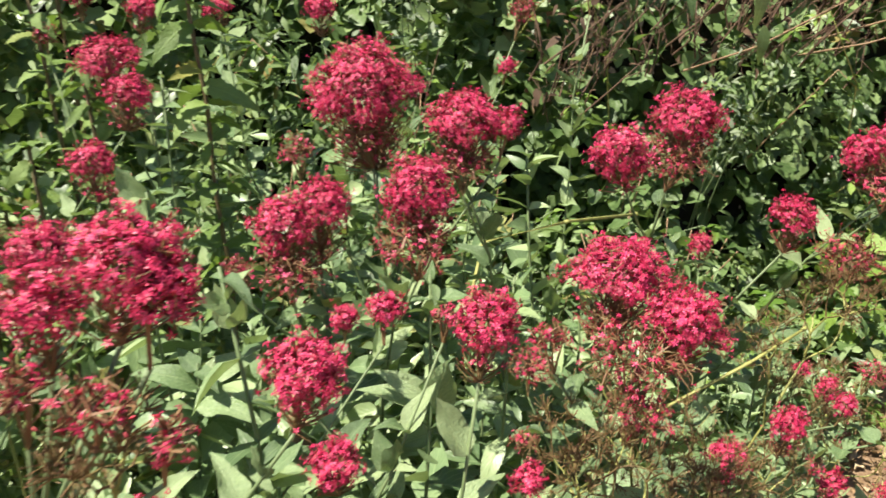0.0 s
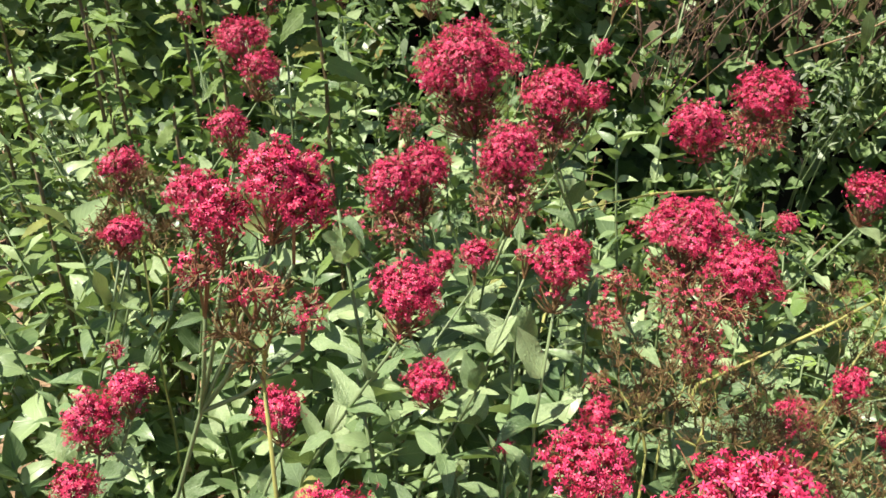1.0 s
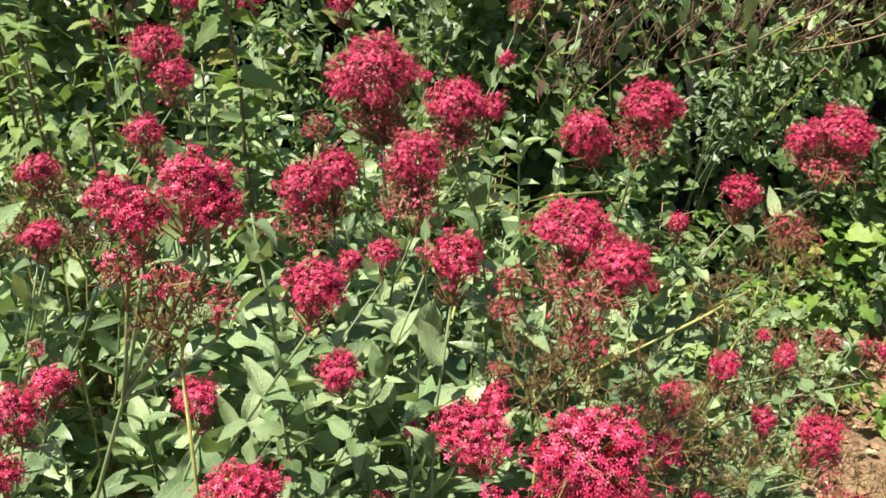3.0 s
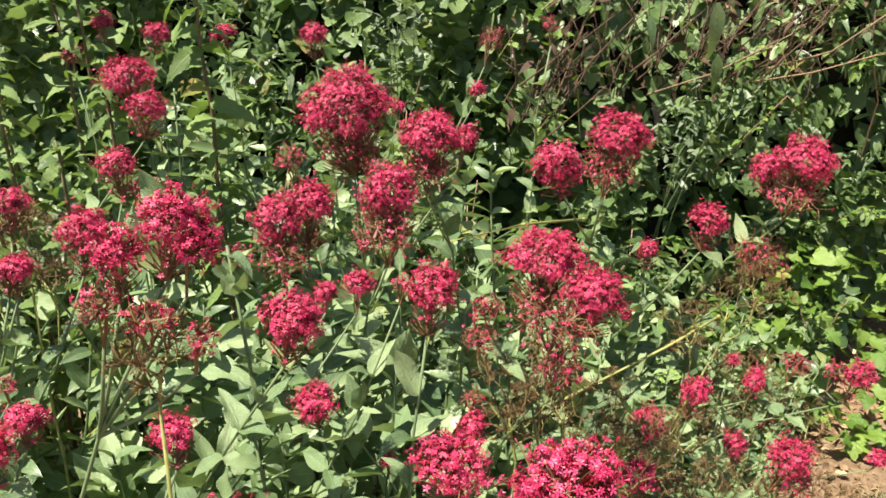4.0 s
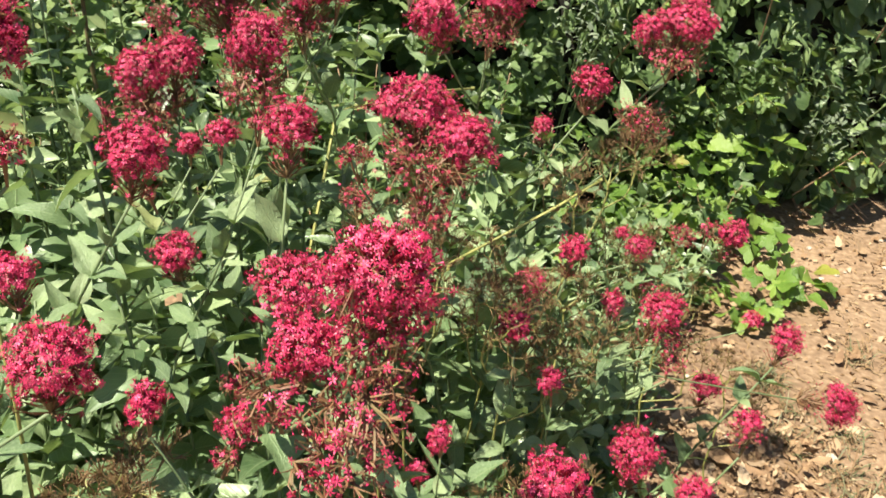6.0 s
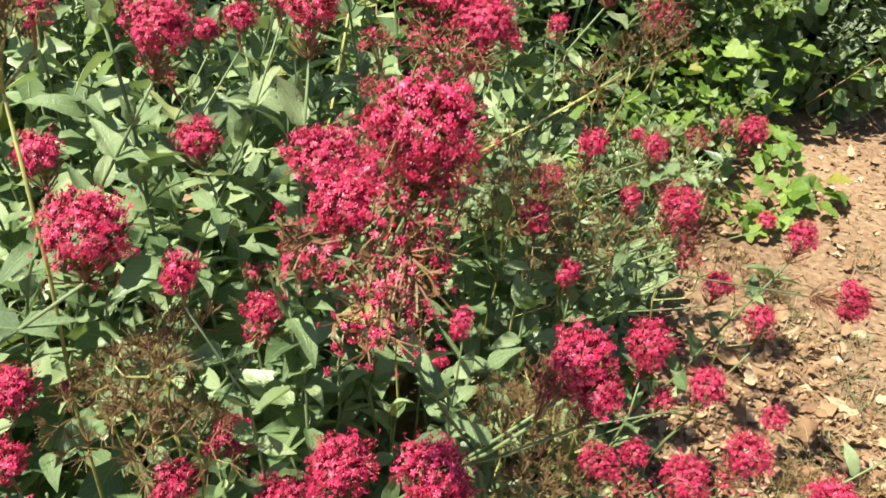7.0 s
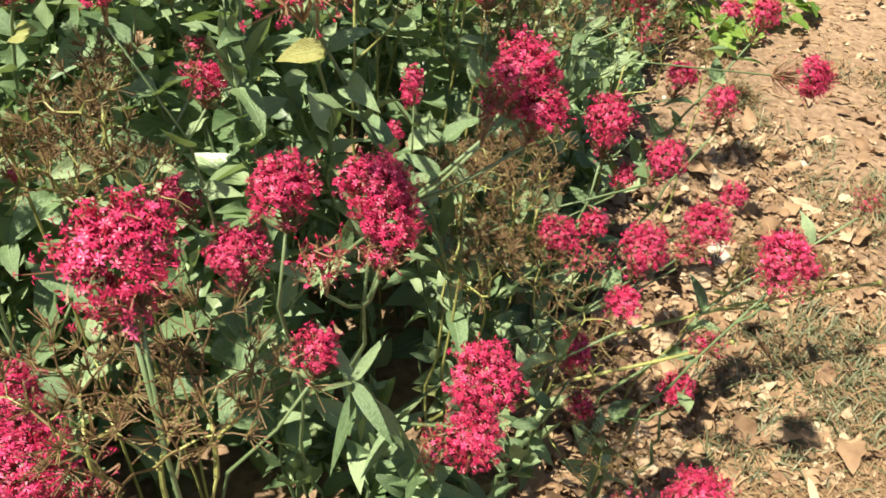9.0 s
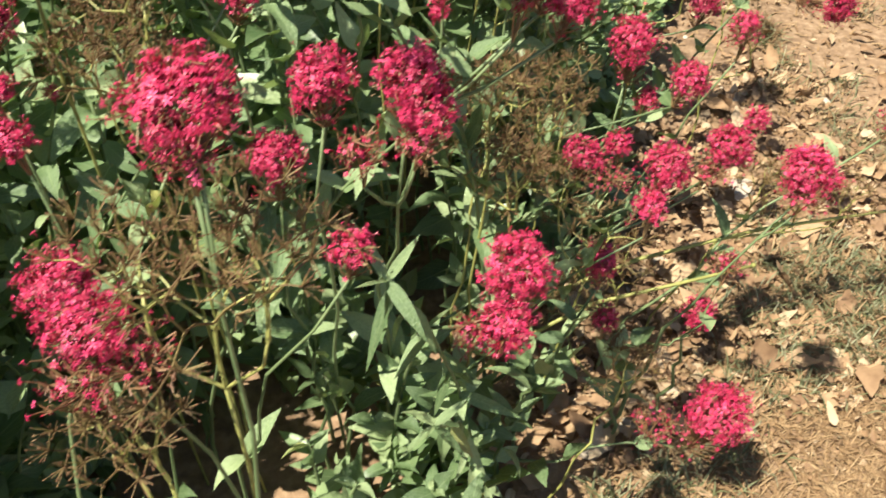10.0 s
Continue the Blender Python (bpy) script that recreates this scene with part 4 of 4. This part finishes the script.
bare_twig((0.98, 2.30, 0.82), (1.06, 2.10, 0.885), (1.28, 2.06, 0.965))
bare_twig((1.02, 2.30, 0.86), (1.10, 2.10, 0.94), (1.22, 2.05, 1.06))
bare_twig((0.68, 2.28, 0.78), (0.80, 2.08, 0.88), (0.97, 2.04, 0.99))
bare_twig((1.76, 2.52, 0.16), (1.82, 2.44, 0.07), (1.88, 2.36, 0.012))
bare_twig((1.72, 2.52, 0.15), (1.79, 2.43, 0.07), (1.86, 2.34, 0.012))
bare_twig((1.80, 2.56, 0.10), (1.90, 2.48, 0.05), (2.02, 2.40, 0.012))


def grey_weed(x, y, z, wide, high, count):
    th = thing("grey_weed", x, y, 0.0, "pale grey-green downy weed growing through the hedge", "plant", "downy weeds in the hedge")
    mb, sb = Build(), Build()
    for k in range(count):
        p = Vector((rng.gauss(0, 0.5) * wide, U(-0.05, 0.05), z + rng.gauss(0, 0.5) * high))
        an = U(0, 6.28)
        add_leaf(mb, rng.choice(lance_forms), leaf_pose(p, (math.cos(an), math.sin(an)), U(-0.3, 1.0), U(0.018, 0.04), U(-0.5, 0.5)))
    for k in range(4):
        sb = Build()
        sb.tube(arc((U(-0.03, 0.03), 0.24, z - 0.5), (rng.gauss(0, 0.4) * wide, U(-0.04, 0.04), z + high * 0.3), 0.5, 5), 0.0022, 0.001, 5)
        part("stem", sb.mesh("stem", [STEM]), th)
    tagged(part("foliage", mb.mesh("foliage", [GREY_LEAF]), th), kind="stuff")


grey_weed(-0.02, 2.02, 0.95, 0.11, 0.16, 150)
grey_weed(0.76, 2.08, 0.72, 0.10, 0.16, 110)
grey_weed(1.62, 2.30, 0.36, 0.10, 0.14, 110)

# ---------------------------------------------------------------- dry seed stalks among the valerian
def dry_stem(root_x, root_y, *tops):
    """A spent flowering stem: forked olive stalks under brown seed heads."""
    th = thing("spent_valerian_stem", root_x, root_y, 0.0, "spent valerian stem with forked olive stalks and brown seed heads", "plant", "spent stems among the valerian")
    first = Vector(tops[0][:3])
    pts = arc((root_x, root_y, 0), first - Vector((0, 0, tops[0][4] * 1.6)), 0.6, 7, 0.006)
    stalk(th, pts, 0.0021, 0.0015, 6, OLIVE)
    for x, y, z, rw, rh in tops:
        foot = seed_head(th, (x, y, z), rw, rh)
        start = max((p for p in pts if p.z < foot.z - 0.005), key=lambda p: p.z)
        elbow = start.lerp(foot, 0.55) + Vector((foot.x - start.x, foot.y - start.y, -0.2 * (foot.z - start.z))) * 0.25
        stalk(th, [start, elbow, foot], 0.0014, 0.0010, 5, OLIVE)


dry_stem(0.02, 0.36, (0.03, 0.345, 0.765, 0.026, 0.05), (0.00, 0.33, 0.70, 0.035, 0.04), (0.05, 0.33, 0.69, 0.03, 0.04))
dry_stem(0.09, 0.10, (0.095, 0.082, 0.708, 0.062, 0.054), (0.128, 0.076, 0.728, 0.042, 0.042), (0.062, 0.088, 0.715, 0.042, 0.042))
dry_stem(0.04, 0.06, (0.048, 0.062, 0.605, 0.045, 0.040), (0.022, 0.075, 0.590, 0.040, 0.035))
dry_stem(0.28, 0.50, (0.33, 0.54, 0.50, 0.045, 0.05), (0.30, 0.46, 0.475, 0.04, 0.05), (0.35, 0.48, 0.45, 0.04, 0.04))
dry_stem(0.30, 0.45, (0.315, 0.447, 0.585, 0.035, 0.04), (0.34, 0.40, 0.52, 0.04, 0.04))
dry_stem(-0.32, 0.72, (-0.327, 0.743, 0.916, 0.035, 0.03), (-0.30, 0.74, 0.87, 0.03, 0.03), (-0.36, 0.73, 0.87, 0.03, 0.03))
dry_stem(0.24, 0.74, (0.25, 0.768, 0.75, 0.05, 0.06), (0.29, 0.76, 0.71, 0.05, 0.05), (0.22, 0.75, 0.69, 0.04, 0.05))
dry_stem(-0.06, 0.38, (-0.05, 0.38, 0.985, 0.025, 0.03))
dry_stem(0.0, 0.40, (0.0, 0.379, 0.70, 0.03, 0.04), (-0.03, 0.38, 0.68, 0.03, 0.03))
dry_stem(0.36, 0.98, (0.543, 1.0, 0.72, 0.05, 0.03), (0.50, 0.99, 0.69, 0.04, 0.03), (0.58, 1.0, 0.75, 0.04, 0.03))
dry_stem(0.20, 0.66, (0.22, 0.66, 0.77, 0.05, 0.05), (0.27, 0.65, 0.75, 0.05, 0.05))
dry_stem(0.34, 0.70, (0.37, 0.72, 0.66, 0.05, 0.05), (0.33, 0.68, 0.69, 0.045, 0.05), (0.42, 0.72, 0.60, 0.04, 0.05))
dry_stem(0.30, 0.80, (0.36, 0.80, 0.66, 0.05, 0.05), (0.40, 0.82, 0.61, 0.05, 0.05), (0.33, 0.78, 0.62, 0.04, 0.05))
dry_stem(0.58, 1.10, (0.61, 1.12, 0.52, 0.05, 0.05), (0.66, 1.10, 0.47, 0.05, 0.05), (0.56, 1.14, 0.55, 0.04, 0.05))
dry_stem(0.72, 1.22, (0.75, 1.24, 0.44, 0.05, 0.05), (0.80, 1.22, 0.38, 0.05, 0.04), (0.70, 1.26, 0.47, 0.05, 0.05))
dry_stem(0.62, 0.92, (0.64, 0.94, 0.50, 0.05, 0.05), (0.69, 0.92, 0.44, 0.045, 0.04))
dry_stem(0.80, 1.00, (0.82, 1.02, 0.34, 0.05, 0.04), (0.88, 1.00, 0.28, 0.04, 0.04))
dry_stem(0.42, 0.80, (0.47, 0.86, 0.60, 0.05, 0.04), (0.50, 0.80, 0.55, 0.05, 0.04), (0.43, 0.76, 0.55, 0.04, 0.05))
dry_stem(0.40, 0.62, (0.44, 0.62, 0.46, 0.05, 0.04), (0.40, 0.58, 0.42, 0.05, 0.04))
dry_stem(0.42, 0.46, (0.45, 0.46, 0.36, 0.05, 0.05), (0.49, 0.44, 0.32, 0.04, 0.05), (0.42, 0.50, 0.40, 0.045, 0.05))
dry_stem(0.36, 0.52, (0.36, 0.55, 0.50, 0.045, 0.06), (0.40, 0.57, 0.47, 0.04, 0.05))
dry_stem(0.62, 0.60, (0.72, 0.60, 0.29, 0.045, 0.04), (0.80, 0.60, 0.27, 0.045, 0.04), (0.87, 0.61, 0.25, 0.04, 0.035))
dry_stem(0.40, 0.30, (0.47, 0.33, 0.26, 0.05, 0.04), (0.42, 0.40, 0.30, 0.05, 0.04))


def lying_stem(r0, r1, *pts):
    o = Vector(pts[0])
    th = thing("arching_stem", o.x, o.y, o.z, "long yellow-green stem arching out over the soil", "stem", "arching stems")
    pts = [Vector(p) for p in pts]
    st = stalk(th, pts, r0, r1, 7, OLIVE)
    for a, b in zip(pts, pts[1:]):
        nb = Build()
        nb.tube([a.lerp(b, 0.98) - o - (b - a).normalized() * 0.003, a.lerp(b, 0.98) - o, a.lerp(b, 0.98) - o + (b - a).normalized() * 0.003], r1 * 1.5, r1 * 1.5, 7)
        part("node", nb.mesh("node", [OLIVE]), th)


lying_stem(0.0028, 0.0018, (0.20, 0.90, 0.10), (0.31, 0.92, 0.62), (0.46, 0.96, 0.69), (0.53, 0.985, 0.725))
lying_stem(0.0036, 0.0024, (0.28, 0.56, 0.02), (0.40, 0.55, 0.14), (0.56, 0.56, 0.21), (0.74, 0.58, 0.235), (0.98, 0.62, 0.22))
lying_stem(0.0034, 0.0022, (0.26, 0.45, 0.02), (0.36, 0.48, 0.13), (0.48, 0.50, 0.19), (0.60, 0.50, 0.22), (0.71, 0.52, 0.225))
lying_stem(0.0030, 0.0020, (0.05, 1.10, 0.30), (0.14, 1.16, 0.76), (0.26, 1.18, 0.785), (0.36, 1.20, 0.79))

# ---------------------------------------------------------------- litter on the soil
def litter_spot():
    while True:
        x, y = U(0.25, 1.9), U(0.05, 2.45)
        if x > edge_x(y) - 0.14:
            return x, y


def dry_leaf():
    """A crumpled dead leaf of length 1."""
    v, f, uv = blade(U(0.45, 0.80), U(-0.2, 0.6), U(-1.2, 1.9), 6, U(0.4, 0.8), U(0.1, 1.1), U(0, 0.22))
    return mesh_of("dry_leaf", v, f, [DEAD], None, uv)


DRY_MESHES = [dry_leaf() for _ in range(14)]
FLAKES = [blade(U(0.5, 1.0), U(-0.2, 0.5), U(-1.2, 1.6), 3, U(0.3, 0.9), U(0.2, 1.0), U(0, 0.25)) for _ in range(10)]
rest = Build()
for k in range(2100):
    x, y = litter_spot()
    if k % 3:
        x, y = (U(0.40, 1.15), U(0.42, 1.30)) if k % 3 == 1 else (U(0.42, 0.95), U(0.38, 0.95))
        if x < edge_x(y) - 0.1:
            continue
    if y < 0.42 and x > 0.62 and k % 5:
        continue
    an, size = U(0, 6.28), U(0.018, 0.046) * (1.9 if k % 7 == 0 else 1)
    m = leaf_pose(Vector((x, y, ground_z(x, y) + U(0.005, 0.018))), (math.cos(an), math.sin(an)), U(-0.2, 0.5), size, U(-0.8, 0.8))
    if k % 5 > 1 or y > 1.6 or k > 800:
        src = rng.choice(DRY_MESHES)
        rest.add([m @ v.co for v in src.vertices], [tuple(f.vertices) for f in src.polygons])
        continue
    ob = new("dry_leaf", rng.choice(DRY_MESHES))
    ob.matrix_world = m
    tagged(ob, "curled tan dry leaf fallen on the soil", "dry leaf", "fallen leaves on the soil")


for k in range(3800):
    # broken flakes
    x, y = litter_spot()
    if k % 3:
        x, y = U(0.40, 1.20), U(0.32, 1.35)
        if x < edge_x(y) - 0.1:
            continue
    an = U(0, 6.28)
    add_leaf(rest, rng.choice(FLAKES), leaf_pose(Vector((x, y, ground_z(x, y) + U(0.002, 0.010))), (math.cos(an), math.sin(an)), U(-0.2, 0.7), U(0.007, 0.024), U(-0.9, 0.9)))


tagged(new("leaf_litter", rest.mesh("leaf_litter", [DEAD_REST])), "scattered tan dry leaves on the soil", "litter", kind="stuff")


def pebble_mesh():
    bm = bmesh.new()
    bmesh.ops.create_icosphere(bm, subdivisions=2, radius=1)
    off = Vector((U(0, 30), U(0, 30), 0))
    for v in bm.verts:
        v.co *= 1 + 0.35 * noise.noise(v.co * 1.3 + off)
        v.co.z *= 0.55
    me = bpy.data.meshes.new("pebble")
    bm.to_mesh(me)
    bm.free()
    me.materials.append(PEBBLE)
    return me


PEBBLES = [pebble_mesh() for _ in range(5)]


def pebble(x, y, r):
    ob = new("pebble", rng.choice(PEBBLES))
    ob.location, ob.scale, ob.rotation_euler = (x, y, ground_z(x, y) + r * 0.25), (r * U(0.9, 1.4), r, r), (0, 0, U(0, 6))
    tagged(ob, "pale rounded pebble lying on the soil", "pebble", "pebbles on the soil")


for x, y, r in ((0.62, 0.473, 0.016), (0.685, 0.737, 0.015), (0.476, 0.392, 0.020), (0.893, 0.918, 0.026), (1.18, 1.19, 0.011), (0.545, 0.43, 0.010), (1.59, 1.99, 0.010)):
    pebble(x, y, r)
for k in range(60):
    pebble(*litter_spot(), U(0.003, 0.008))

straw = Build()
for k in range(7500):
    x, y = litter_spot()
    if k % 5 < 2:
        x, y = U(0.35, 1.2), U(0.2, 1.2)
        if x < edge_x(y) - 0.1:
            continue
    an, ln, w = U(0, 6.28), U(0.008, 0.035), U(0.0006, 0.0028)
    z = ground_z(x, y) + 0.002
    d, s = Vector((math.cos(an), math.sin(an), U(-0.05, 0.30))), Vector((-math.sin(an), math.cos(an), U(-0.4, 0.4)))
    p = Vector((x, y, z))
    straw.add([p - s * w, p + s * w, p + d * ln * 0.5 + s * w + Vector((0, 0, 0.002)), p + d * ln * 0.5 - s * w + Vector((0, 0, 0.002)), p + d * ln], [(0, 1, 2, 3), (3, 2, 4)])
tagged(new("straw_litter", straw.mesh("straw_litter", [STRAW])), "short bits of straw and bark scattered on the soil", "litter", kind="stuff")

turf = Build()
for k in range(11000):
    x, y = rng.gauss(0.93, 0.19), rng.gauss(0.32, 0.17)
    if x < edge_x(y) + 0.16 or y < -0.5:
        continue
    an, ln, w = U(0, 6.28), U(0.012, 0.045), U(0.0005, 0.0013)
    p = Vector((x, y, ground_z(x, y)))
    d, s = Vector((math.cos(an), math.sin(an), U(0.15, 1.0))).normalized(), Vector((-math.sin(an), math.cos(an), 0))
    turf.add([p - s * w, p + s * w, p + d * ln * 0.6 + s * w * 0.7, p + d * ln * 0.6 - s * w * 0.7, p + d * ln + Vector((0, 0, -0.15 * ln))], [(0, 1, 2, 3), (3, 2, 4)])
tagged(new("dry_turf", turf.mesh("dry_turf", [STRAW])), "short dry straw-coloured grass on the soil", "dry grass", kind="stuff")


def weed_patch(cx, cy, rx, ry, count):
    wb = Build()
    tufts = [(rng.gauss(0, 0.5) * rx, rng.gauss(0, 0.5) * ry, U(0.012, 0.035)) for _ in range(max(4, count // 38))]
    for k in range(count * 2):
        tx, ty, wide = rng.choice(tufts)
        x, y = tx + rng.gauss(0, 1) * wide, ty + rng.gauss(0, 1) * wide
        if cx + x < edge_x(cy + y) + 0.1:
            continue
        an, ln, w = U(0, 6.28), U(0.015, 0.062), U(0.0005, 0.0018)
        p = Vector((x, y, ground_z(cx + x, cy + y)))
        d, s = Vector((math.cos(an), math.sin(an), U(0.3, 2.0))).normalized(), Vector((-math.sin(an), math.cos(an), 0))
        wb.add([p - s * w, p + s * w, p + d * ln * 0.6 + s * w, p + d * ln * 0.6 - s * w, p + d * ln + Vector((math.cos(an), math.sin(an), -1)) * 0.2 * ln], [(0, 1, 2, 3), (3, 2, 4)], 1 if k % 5 < 2 else 0)
    ob = new("weed_patch", wb.mesh("weed_patch", [WEED, STRAW]))
    ob.location = (cx, cy, 0)
    tagged(ob, "patch of low grey-green weeds in the dry soil", "weeds", kind="stuff")


weed_patch(0.99, 0.61, 0.24, 0.18, 2300)
weed_patch(0.57, 0.30, 0.14, 0.10, 320)
weed_patch(1.34, 0.98, 0.22, 0.26, 1900)
weed_patch(0.74, 0.40, 0.09, 0.09, 140)
weed_patch(1.55, 1.35, 0.16, 0.20, 350)
weed_patch(1.15, 1.45, 0.10, 0.12, 160)
